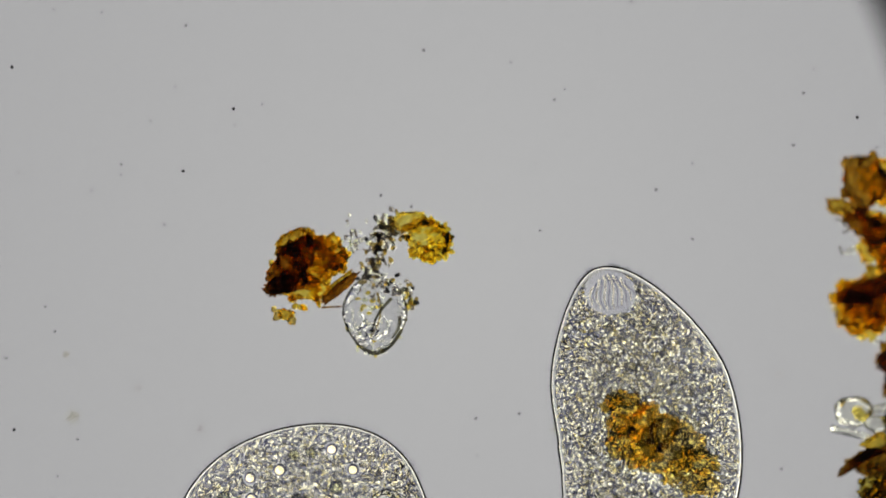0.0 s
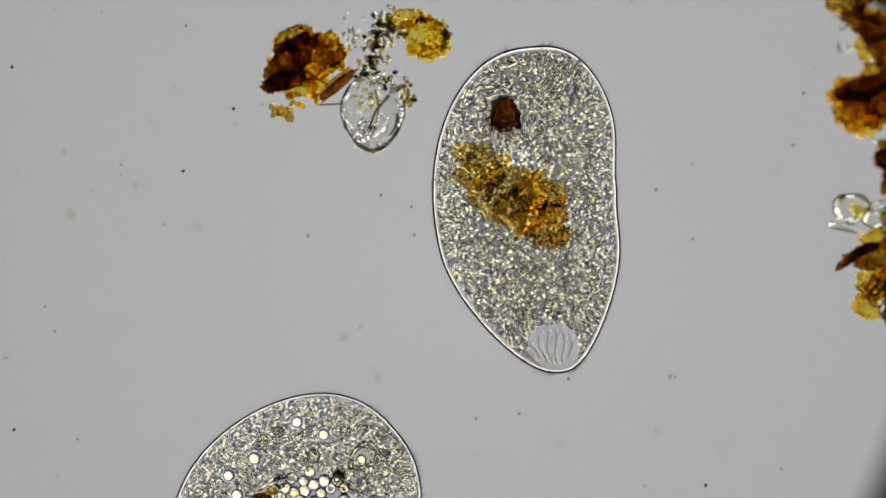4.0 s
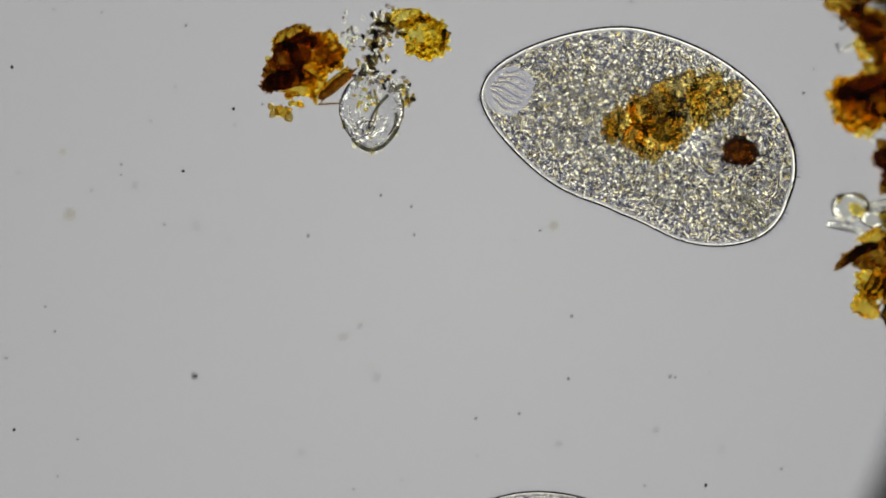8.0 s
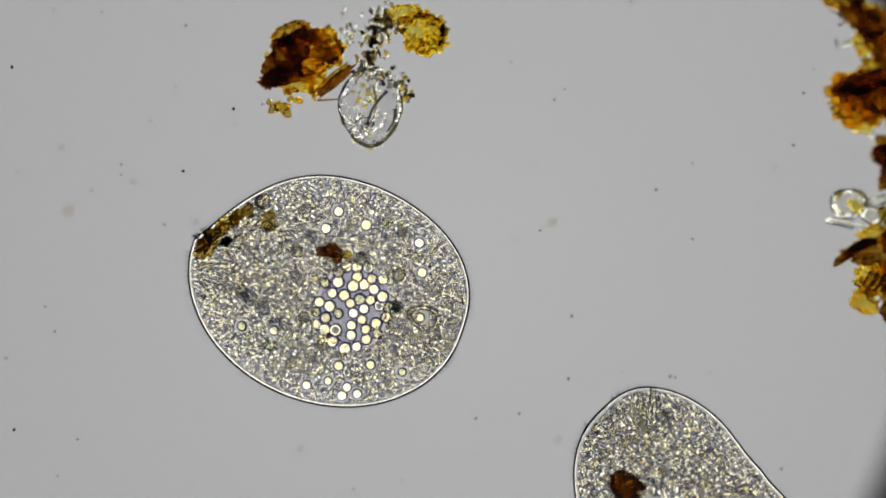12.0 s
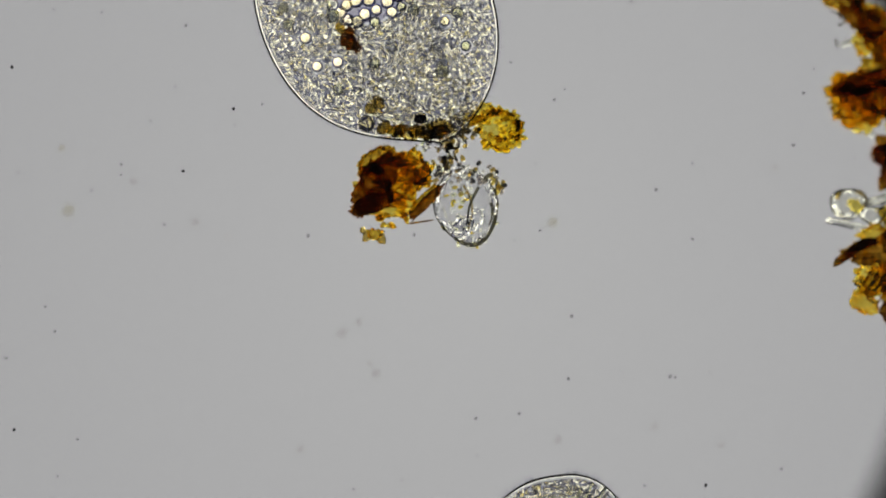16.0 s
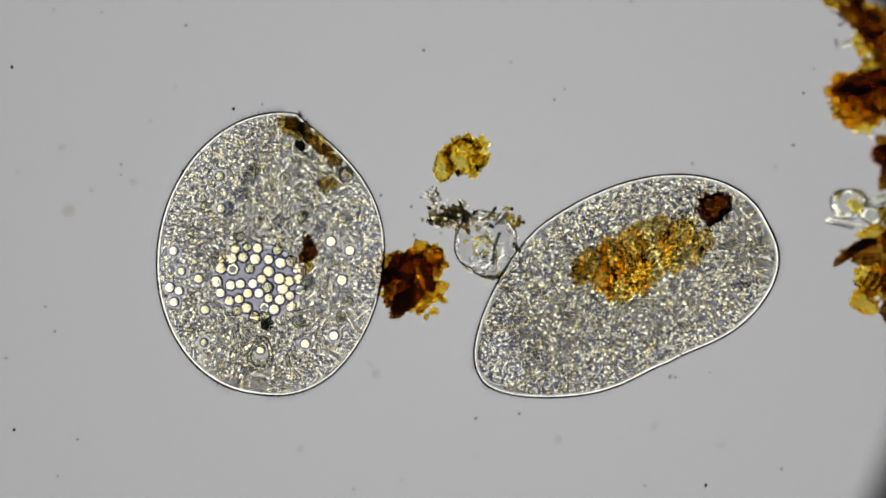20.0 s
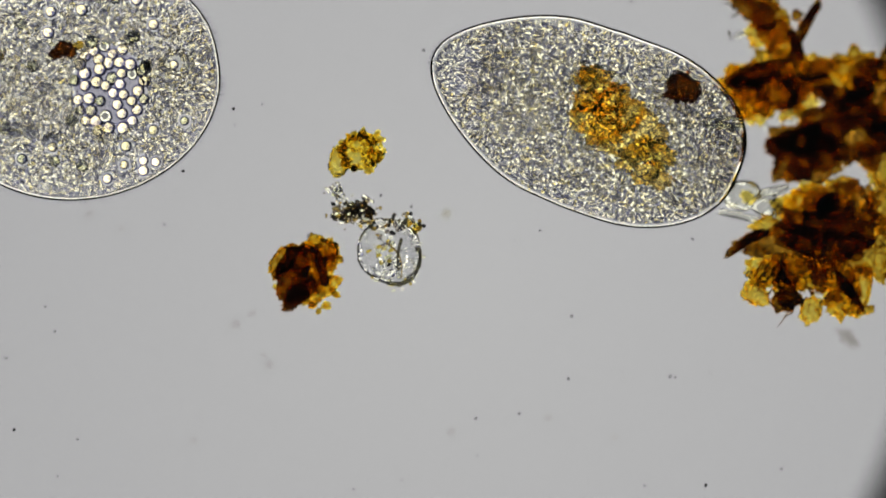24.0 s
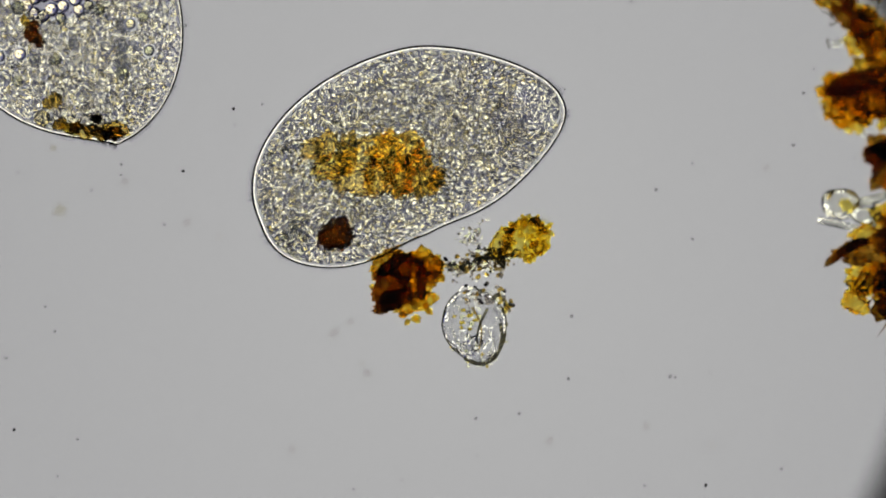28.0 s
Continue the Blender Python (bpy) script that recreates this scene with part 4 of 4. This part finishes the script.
DUST_B = [(-0.110, 0.095), (0.172, 0.032), (0.127, 0.016), (0.228, -0.119), (0.058, -0.300), (0.135, -0.291), (0.061, -0.365), (0.357, -0.419), (0.402, -0.226), (0.473, -0.218),
          (0.318, -0.219), (0.222, -0.230), (-0.704, -0.102), (-0.687, -0.146), (-0.773, -0.193), (-0.647, -0.337), (-0.682, -0.402), (-0.158, -0.425), (-0.073, -0.409),
          (0.599, -0.389), (0.441, 0.017), (-0.493, 0.043), (0.411, -0.227), (0.728, 0.161), (0.767, 0.180)]
optics_dust()


# ---- a tiny swimmer ----
swimmer = thing("swimming_speck", "tiny dark blurred speck swimming over the slide", "microbe")
part("body", lump(0.0065, 0.0055, 0.005, 950, 0.15, 1.5, 3), M_EDGE, swimmer)
part("core", lump(0.0030, 0.0026, 0.002, 951, 0.15, 1.5, 2), M_BLACK, swimmer, "dark core of the speck")


# ---- what moves, and when ----
SWIM_PATH = [(0, -0.396, -0.68), (6.4, -0.411, -0.505), (6.8, -0.436, -0.314), (7, -0.467, -0.168), (7.2, -0.511, -0.066), (7.4, -0.455, -0.145), (7.6, -0.361, -0.145), (7.8, -0.372, -0.153), (8, -0.457, -0.234), (8.2, -0.496, -0.34), (8.4, -0.507, -0.453), (8.8, -0.515, -0.536), (28, -0.515, -0.68)]
STAGE = [
    (0, 0.008, -0.368), (0.5, -0.015, -0.28), (1, -0.015, -0.086), (1.5, -0.008, -0.003), (2, 0.008, -0.013), (2.5, 0.005, -0.009), (3, 0.003, -0.008),
    (3.5, 0.004, -0.008), (5.5, 0.003, -0.007), (6, 0.002, -0.007), (7, 0.005, -0.01), (8, 0.002, -0.007), (9, 0.004, -0.008), (10, 0.002, -0.007),
    (10.5, -0.006, 0), (11, -0.001, 0.001), (12, 0, 0), (12.5, 0, 0), (14.5, 0, 0), (17, 0, 0), (20.5, 0, 0), (21.8, 0, 0), (22.5, -0.048, 0.004),
    (23, -0.169, 0.013), (23.5, -0.191, 0.014), (24, -0.19, 0.015), (25, -0.19, 0.015), (25.5, -0.18, 0.014), (26, -0.074, 0.006), (26.5, -0.015, -0.001),
    (27, -0.015, 0), (28, -0.015, 0),
]
DEEP = 1.0318   # the slide lies this much farther off than the plane in focus
LONG_PATH = [
    (0, 0.3356, -0.3152, 101.9, 0), (0.5, 0.326, -0.327, 92, 0), (1, 0.3055, -0.1929, 69.7, 0), (1.5, 0.357, -0.034, 28, 0),
    (2, 0.3459, -0.0676, -10.3, 0), (2.5, 0.264, -0.062, -18.5, 0), (3, 0.2365, -0.0469, -47.6, 0), (3.5, 0.191, 0.011, -69.4, 0),
    (4.5, 0.171, 0.111, -92, 0), (5.5, 0.2, 0.171, -117.7, 0), (6, 0.2163, 0.2027, -136.6, 0), (6.5, 0.253, 0.212, -154, 0),
    (7, 0.2569, 0.2247, -168.8, 0), (7.5, 0.28, 0.225, -191, 0), (8, 0.3439, 0.1964, -197.9, 0), (8.5, 0.41, 0.15, -207.4, 0),
    (9, 0.458, 0.0911, -223.9, 0), (9.5, 0.521, -0.016, -246.7, 0), (10, 0.5245, -0.1179, -271.8, 0), (10.5, 0.484, -0.264, -285, 0),
    (11, 0.4645, -0.4234, -309.6, 0), (11.5, 0.516, -0.509, -370, 0), (12, 0.4761, -0.4982, -404.4, 0), (12.5, 0.392, -0.414, -440, 0),
    (13.5, 0.546, -0.489, -520, 0), (14.5, 0.663, -0.289, -600, 0), (15, 0.6508, -0.5036, -653.8, 0), (15.5, 0.466, -0.719, -745, 0),
    (16, 0.2275, -0.6899, -800.2, 0), (16.5, 0.181, -0.391, -808, 0), (17, 0.2731, -0.1898, -855.9, 0), (17.5, 0.491, -0.144, -911, 0),
    (18, 0.6283, -0.2634, -946.7, 0), (18.5, 0.452, -0.147, -923, 0), (19, 0.5056, -0.1444, -926.5, 0), (19.5, 0.404, -0.066, -905, 12),
    (20, 0.3167, -0.0848, -870.5, 25), (20.5, 0.44, 0.021, -868, 32), (21.5, 0.506, 0.101, -895, 70), (22.5, 0.458, 0.161, -917, 106),
    (23, 0.3425, 0.1885, -929.9, 110), (23.5, 0.262, 0.215, -922, 112), (24, 0.253, 0.2387, -921.1, 114), (24.5, 0.129, 0.231, -913.6, 140),
    (25, 0.1395, 0.2631, -870.1, 166), (25.5, 0.101, 0.258, -833, 172), (26, 0.2056, 0.183, -778.5, 178), (26.5, 0.183, 0.276, -728, 180),
    (27, 0.0769, 0.2541, -701.2, 180), (27.5, -0.032, 0.199, -697, 180), (28, -0.0581, 0.1615, -700.8, 180),
]
ROUND_PATH = [
    (0, -0.2669, -0.5232, 200.1), (0.5, -0.484, -0.504, 140), (1, -0.3889, -0.3984, 105.6), (1.5, -0.344, -0.554, 55), (2, -0.2959, -0.4365, 31.7),
    (2.5, -0.219, -0.404, -10), (3, -0.3289, -0.3267, -62.3), (3.5, -0.356, -0.381, -110), (4.5, -0.084, -0.549, -165), (5.5, 0.271, -0.524, -220),
    (6, 0.3476, -0.5869, -250.2), (6.5, 0.301, -0.494, -290), (7, 0.2328, -0.6443, -330), (7.5, 0.336, -0.664, -360), (8, 0.2089, -0.6398, -385),
    (8.5, -0.039, -0.579, -402), (9, -0.1747, -0.4624, -413.1), (10, -0.1192, -0.4742, -468), (10.5, -0.049, -0.274, -495),
    (11, 0.0327, -0.1165, -497.9), (11.5, 0.016, -0.082, -526), (12, -0.2056, -0.0722, -560.6), (12.5, -0.332, 0.069, -604),
    (13, -0.425, 0.165, -637), (13.5, -0.455, 0.290, -670), (14.5, -0.319, 0.481, -737), (15, -0.1878, 0.4507, -744.3), (15.5, -0.116, 0.451, -761),
    (16, -0.1143, 0.4121, -782.6), (16.5, -0.099, 0.401, -799), (17, -0.0897, 0.4582, -831.3), (17.5, -0.164, 0.391, -871),
    (18, -0.1681, 0.3849, -899.4), (18.5, -0.259, 0.371, -930), (19, -0.2225, 0.2641, -986.2), (19.5, -0.263, 0.103, -998),
    (20, -0.3045, -0.0073, -1000.1), (20.5, -0.312, 0.131, -1045), (21.5, -0.384, 0.181, -1110), (22.5, -0.459, 0.226, -1159),
    (23, -0.567, 0.2911, -1188.5), (23.5, -0.549, 0.401, -1220), (24, -0.6446, 0.2888, -1251.5), (24.5, -0.542, 0.316, -1292),
    (25, -0.6762, 0.3201, -1325.8), (25.5, -0.714, 0.421, -1362), (26, -0.6131, 0.4271, -1388.7), (26.5, -0.479, 0.511, -1430),
    (27, -0.6235, 0.5089, -1467.1), (27.5, -0.744, 0.561, -1490), (28, -0.6689, 0.4186, -1508.1),
]
BALL_PATH = [
    (0, -0.1764, -0.0253), (0.5, -0.1708, -0.0324), (1, -0.1756, -0.0389), (1.5, -0.1708, -0.0297), (2, -0.1722, -0.0307), (2.5, -0.1729, -0.0347),
    (3, -0.1778, -0.0347), (3.5, -0.1751, -0.0414), (4.5, -0.1754, -0.0393), (5.5, -0.1758, -0.0372), (6, -0.1759, -0.0336), (6.5, -0.1745, -0.0334),
    (7, -0.1778, -0.0375), (7.5, -0.1739, -0.0314), (8, -0.1786, -0.0331), (8.5, -0.1737, -0.0293), (9, -0.1818, -0.0361), (9.5, -0.1765, -0.0311),
    (10, -0.1822, -0.0302), (10.5, -0.176, -0.0397), (11, -0.1717, -0.0436), (11.5, -0.1675, -0.0475), (12, -0.1632, -0.0514),
    (12.5, -0.1756, -0.0513), (13.5, -0.1835, -0.0457), (14.5, -0.1914, -0.04), (15, -0.1953, -0.0372), (15.5, -0.1992, -0.0344),
    (16, -0.2032, -0.0316), (16.5, -0.2071, -0.0288), (17, -0.2179, -0.0238), (17.5, -0.2242, -0.0282), (18, -0.229, -0.031), (18.5, -0.2277, -0.041),
    (19, -0.2297, -0.0557), (19.5, -0.2242, -0.0565), (20, -0.2189, -0.0575), (20.5, -0.2028, -0.07), (21.5, -0.1706, -0.0787),
    (22.5, -0.1384, -0.0873), (23, -0.1297, -0.103), (23.5, -0.1327, -0.0935), (24, -0.1423, -0.1034), (24.5, -0.1455, -0.1003),
    (25, -0.1566, -0.0828), (25.5, -0.1513, -0.0958), (26, -0.1595, -0.0919), (26.5, -0.1569, -0.0841), (27, -0.1636, -0.0806),
    (27.5, -0.1643, -0.0784), (28, -0.1682, -0.0849),
]
FOOD_PATH = [
    (0, -0.0391, -0.0429, 32), (0.5, -0.0328, -0.043, 34.9), (1, -0.0374, -0.0463, 36.2), (1.5, -0.0351, -0.0407, 33.7), (2, -0.0386, -0.0389, 33.8),
    (2.5, -0.034, -0.0432, 33.5), (3, -0.0338, -0.0476, 31.7), (3.5, -0.0318, -0.0474, 35), (4.5, -0.0342, -0.046, 35.9),
    (5.5, -0.0366, -0.0447, 36.7), (6, -0.038, -0.0443, 36), (6.5, -0.0379, -0.0484, 35.6), (7, -0.0423, -0.0576, 34.8),
    (7.5, -0.0381, -0.0571, 32.4), (8, -0.0422, -0.0631, 30.6), (8.5, -0.0378, -0.057, 29.7), (9, -0.0458, -0.0578, 30.4),
    (9.5, -0.0393, -0.0586, 34.1), (10, -0.0441, -0.063, 38.2), (10.5, -0.0426, -0.0628, 36.2), (11, -0.0439, -0.0611, 32.6),
    (11.5, -0.0452, -0.0594, 29.1), (12, -0.0465, -0.0576, 25.5), (12.5, -0.0478, -0.0559, 21.9), (13.5, -0.0504, -0.0524, 14.7),
    (14.5, -0.0531, -0.049, 7.6), (15, -0.0544, -0.0473, 4), (15.5, -0.0557, -0.0455, 0.4), (16, -0.057, -0.0438, -3.1),
    (16.5, -0.0583, -0.0421, -6.7), (17, -0.055, -0.0418, -10.1), (17.5, -0.0603, -0.0414, -11.7), (18, -0.0643, -0.0427, -14.4),
    (18.5, -0.0618, -0.0435, -14.5), (19, -0.0628, -0.0485, -14.4), (19.5, -0.0647, -0.0452, -16), (20, -0.066, -0.0469, -19.7),
    (20.5, -0.0625, -0.0378, -22.5), (21.5, -0.0539, -0.0219, -35), (22.5, -0.0452, -0.0059, -47.6), (23, -0.0584, -0.0013, -47.9),
    (23.5, -0.0532, 0.0022, -47.5), (24, -0.0693, -0.0024, -38.5), (24.5, -0.0632, 0.006, -36.2), (25, -0.0637, 0.0275, -34.2),
    (25.5, -0.0545, 0.016, -32.1), (26, -0.0579, 0.0213, -30.4), (26.5, -0.0515, 0.0169, -29.9), (27, -0.0579, 0.0111, -27.7),
    (27.5, -0.0578, 0.0124, -33.7), (28, -0.0642, 0.0086, -37.6),
]
RUST_PATH = [
    (0, -0.234, -0.038, 0, 0), (0.5, -0.257, 0.05, 0, 0), (1, -0.257, 0.244, 0, 0), (1.5, -0.25, 0.327, 0, 0), (2, -0.234, 0.317, 0, 0),
    (2.5, -0.237, 0.321, 0, 0), (3, -0.239, 0.322, 0, 0), (3.5, -0.238, 0.322, 0, 0), (5.5, -0.239, 0.323, 0, 0), (6, -0.24, 0.323, 0, 0),
    (7, -0.237, 0.32, 0, 0), (8, -0.24, 0.323, 0, 0), (9, -0.238, 0.322, 0, 0), (10, -0.24, 0.323, 0, 0), (10.5, -0.248, 0.33, 0, 0),
    (11, -0.243, 0.331, 0, 0), (12, -0.242, 0.33, 0, 0), (12.5, -0.233, 0.333, 0, 0), (13, -0.178, 0.316, 1, 0), (13.5, -0.131, 0.274, 2, 0),
    (14.5, -0.117, 0.228, 4, 0), (15, -0.101, 0.162, 6, 0), (15.5, -0.09, 0.144, 6, 0), (16, -0.084, 0.109, 6, 0), (16.5, -0.085, 0.076, 6, 0),
    (17, -0.088, 0.109, 6, 0), (18, -0.092, 0.089, 8, 0), (18.5, -0.088, 0.071, 12, 8), (19, -0.075, -0.009, 20, 16), (19.5, -0.048, -0.052, 30, 24),
    (20, -0.042, -0.056, 32, 24), (20.5, -0.047, -0.054, 32, 24), (21.8, -0.047, -0.056, 32, 24), (22.5, -0.0921, -0.059, 30, 24),
    (23, -0.209, -0.049, 30, 24), (23.5, -0.2307, -0.045, 30, 24), (25, -0.2307, -0.044, 30, 24), (25.5, -0.2303, -0.042, 28, 24),
    (26, -0.125, -0.054, 20, 24), (26.5, -0.074, -0.062, 16, 24), (27, -0.071, -0.064, 14, 24), (27.5, -0.062, -0.064, 14, 24),
    (28, -0.055, -0.064, 14, 24),
]
YELLOW_PATH = [
    (0, -0.034, 0.026, 0), (0.5, -0.057, 0.114, 0), (1, -0.057, 0.308, 0), (1.5, -0.05, 0.391, 0), (2, -0.034, 0.381, 0), (2.5, -0.037, 0.385, 0),
    (3, -0.039, 0.386, 0), (3.5, -0.038, 0.386, 0), (5.5, -0.039, 0.387, 0), (6, -0.04, 0.387, 0), (7, -0.037, 0.384, 0), (8, -0.04, 0.387, 0),
    (9, -0.038, 0.386, 0), (10, -0.04, 0.387, 0), (10.5, -0.048, 0.394, 0), (11, -0.043, 0.395, 0), (12, -0.042, 0.394, 0), (12.5, -0.036, 0.398, 0),
    (13.5, 0.004, 0.399, 0), (14.5, 0.016, 0.389, 2), (15, 0.066, 0.283, 5), (15.5, 0.082, 0.244, 8), (16, 0.091, 0.221, 8), (16.5, 0.088, 0.226, 8),
    (17, 0.082, 0.227, 8), (17.5, 0.078, 0.229, 10), (18, 0.066, 0.223, 25), (18.5, 0.058, 0.191, 45), (19, 0.049, 0.175, 70), (20, 0.028, 0.159, 75),
    (20.5, 0.022, 0.159, 75), (21.8, 0.022, 0.157, 75), (22.5, -0.026, 0.157, 75), (23, -0.134, 0.165, 75), (23.5, -0.157, 0.166, 75),
    (24, -0.158, 0.167, 75), (25, -0.162, 0.158, 75), (25.5, -0.144, 0.131, 70), (26, -0.002, 0.103, 62), (26.5, 0.058, 0.086, 60),
    (27, 0.089, 0.056, 58), (27.5, 0.116, 0.036, 56), (28, 0.136, 0.017, 56),
]
HEAP_PATH = [
    (0, -0.119, -0.002, 0), (0.5, -0.142, 0.086, 0), (1, -0.142, 0.28, 0), (1.5, -0.135, 0.363, 0), (2, -0.119, 0.353, 0), (2.5, -0.122, 0.357, 0),
    (3, -0.124, 0.358, 0), (3.5, -0.123, 0.358, 0), (5.5, -0.124, 0.359, 0), (6, -0.125, 0.359, 0), (7, -0.122, 0.356, 0), (8, -0.125, 0.359, 0),
    (9, -0.123, 0.358, 0), (10, -0.125, 0.359, 0), (10.5, -0.133, 0.366, 0), (11, -0.128, 0.367, 0), (12, -0.127, 0.366, 0), (12.5, -0.12, 0.369, 0),
    (13.5, -0.049, 0.343, 0), (14.5, -0.046, 0.326, 0), (15, -0.009, 0.236, 0), (15.5, 0.004, 0.196, 0), (16, 0.009, 0.179, 0), (17, 0.002, 0.173, 0),
    (18, -0.0007, 0.1643, -25), (18.5, 0.0037, 0.1387, -40), (19, 0.012, 0.087, -45), (20, 0.008, 0.06, -40), (21.8, 0.005, 0.06, -40),
    (22.5, -0.038, 0.057, -40), (23, -0.144, 0.064, -40), (23.5, -0.163, 0.067, -40), (25, -0.164, 0.068, -40), (25.5, -0.158, 0.049, -45),
    (26, -0.042, 0.03, -50), (26.5, 0.015, 0.02, -53), (27, 0.028, 0.013, -55), (27.5, 0.046, -0.003, -55), (28, 0.06, -0.02, -55),
]
SHELL_PATH = [
    (0, -0.121, -0.117, 0), (0.5, -0.144, -0.029, 0), (1, -0.144, 0.165, 0), (1.5, -0.137, 0.248, 0), (2, -0.121, 0.238, 0), (2.5, -0.124, 0.242, 0),
    (3, -0.126, 0.243, 0), (3.5, -0.125, 0.243, 0), (5.5, -0.126, 0.244, 0), (6, -0.127, 0.244, 0), (7, -0.124, 0.241, 0), (8, -0.127, 0.244, 0),
    (9, -0.125, 0.243, 0), (10, -0.127, 0.244, 0), (10.5, -0.135, 0.251, 0), (11, -0.13, 0.252, 0), (12, -0.129, 0.251, 0), (12.5, -0.122, 0.253, 0),
    (13, -0.072, 0.251, 4), (13.5, -0.016, 0.243, 7), (14.5, 0.008, 0.219, 12), (15, 0.021, 0.123, 14), (15.5, 0.031, 0.091, 14),
    (16, 0.042, 0.074, 14), (16.5, 0.044, 0.065, 14), (17, 0.033, 0.066, 12), (18, 0.032, 0.06, 20.6667), (18.5, 0.041, 0.041, 29.3333),
    (19, 0.054, 0.005, 36), (20, 0.078, 0.007, 26), (20.5, 0.074, 0.007, 26), (21.8, 0.074, 0.007, 26), (22.5, 0.030, 0.001, 28), (23, -0.077, -0.010, 30),
    (23.5, -0.094, -0.006, 32), (25, -0.094, -0.006, 32), (25.5, -0.092, -0.027, 36), (26, -0.006, -0.078, 20), (26.5, 0.049, -0.089, 20),
    (27, 0.05, -0.099, 20), (27.5, 0.054, -0.116, 18), (28, 0.057, -0.138, 16),
]


# the stage is racked down and up again while the slide is brought into focus
RACK = {0.0: -0.05, 0.5: -0.30, 1.0: -0.45, 1.5: -0.10}


def racked(t, x, y, z, a=0.0):
    dz = RACK.get(t, 0.0)
    k = 1 - dz / (EYE - z)
    return pose(x * k, y * k, z + dz, 0, 0, a)


def motions():
    # the stage carries slide, clump and residue
    stage = [(t, x * DEEP, y * DEEP) for t, x, y in STAGE]
    walk(slide, [(t, racked(t, x, y, -0.06)) for t, x, y in stage])
    walk(edge_clump, [(t, racked(t, CLUMP_AT[0] + x, CLUMP_AT[1] + y, 0.045)) for t, x, y in stage])
    for f, px, py in specks:
        walk(f, [(t, racked(t, px * DEEP + x, py * DEEP + y, 0.0)) for t, x, y in stage])
    walk(swimmer, [(t, pose(x, y, 0.006)) for t, x, y in SWIM_PATH])
    # the cells swim and roll
    walk(long_cell, [(t, racked(t, x, y, FOCUS, a) @ pose(0, 0, 0, r)) for t, x, y, a, r in LONG_PATH])
    walk(round_cell, [(t, racked(t, x, y, FOCUS, a)) for t, x, y, a in ROUND_PATH])
    # food shifts inside the long cell
    def late(t):
        return min(1.0, max(0.0, (t - 12.5) / 2.0))

    for ob, mid in bands:
        walk(ob, [(t, pose(0, 0, 0, -r) @ pose(0, lean_long(mid, r), 0)) for t, x, y, a, r in LONG_PATH])
    walk(plug, [(t, pose(0, 0, 0, -r) @ pose(-0.276 * (1 - late(t)), lean_long(0.83, r) - 0.040 * (1 - late(t)), 0)) for t, x, y, a, r in LONG_PATH])
    for ob in combs:
        walk(ob, [(t, pose(0, 0, 0, -r) @ pose(-0.045 * late(t), lean_long(0.85, r), 0)) for t, x, y, a, r in LONG_PATH])
    rolls = [row[4] for row in LONG_PATH]
    walk(ball, [(t, pose(0, 0, 0, -r) @ pose(u, v, 0.03)) for (t, u, v), r in zip(BALL_PATH, rolls)])
    walk(food, [(t, pose(0, 0, 0, -r) @ pose(u, v, 0.0, 0, 0, a)) for (t, u, v, a), r in zip(FOOD_PATH, rolls)])
    # the cluster drifts with the stage, then is pushed about
    walk(rust, [(t, racked(t, x, y, FOCUS - 0.08, a) @ pose(0, 0, 0, -tip, tip * 0.6)) for t, x, y, a, tip in RUST_PATH])
    # loose bits of the rusty flake fold against it when it is pushed
    for ob, x, y, a, dx, dy in rust_crumbs:
        z = ob.matrix_basis.translation.z
        walk(ob, [(0.0, pose(x, y, z, 0, 0, a)), (18.2, pose(x, y, z, 0, 0, a)), (19.6, pose(x + dx, y + dy, z, 0, 0, a + 30)), (28.0, pose(x + dx, y + dy, z, 0, 0, a + 30))])
    def pushed(t):
        return min(1.0, max(0.0, (t - 17.5) / 1.5)) * (1 - 0.7 * min(1.0, max(0.0, (t - 25.0) / 1.5)))

    for ob, path, tip, sway in ((yellow, YELLOW_PATH, 0, 32), (heap, HEAP_PATH, 64, 0), (shell, SHELL_PATH, 32, 0)):
        walk(ob, [(t, racked(t, x, y, FOCUS - 0.10, a) @ pose(0, 0, 0, tip * pushed(t), sway * pushed(t))) for t, x, y, a in path])


motions()
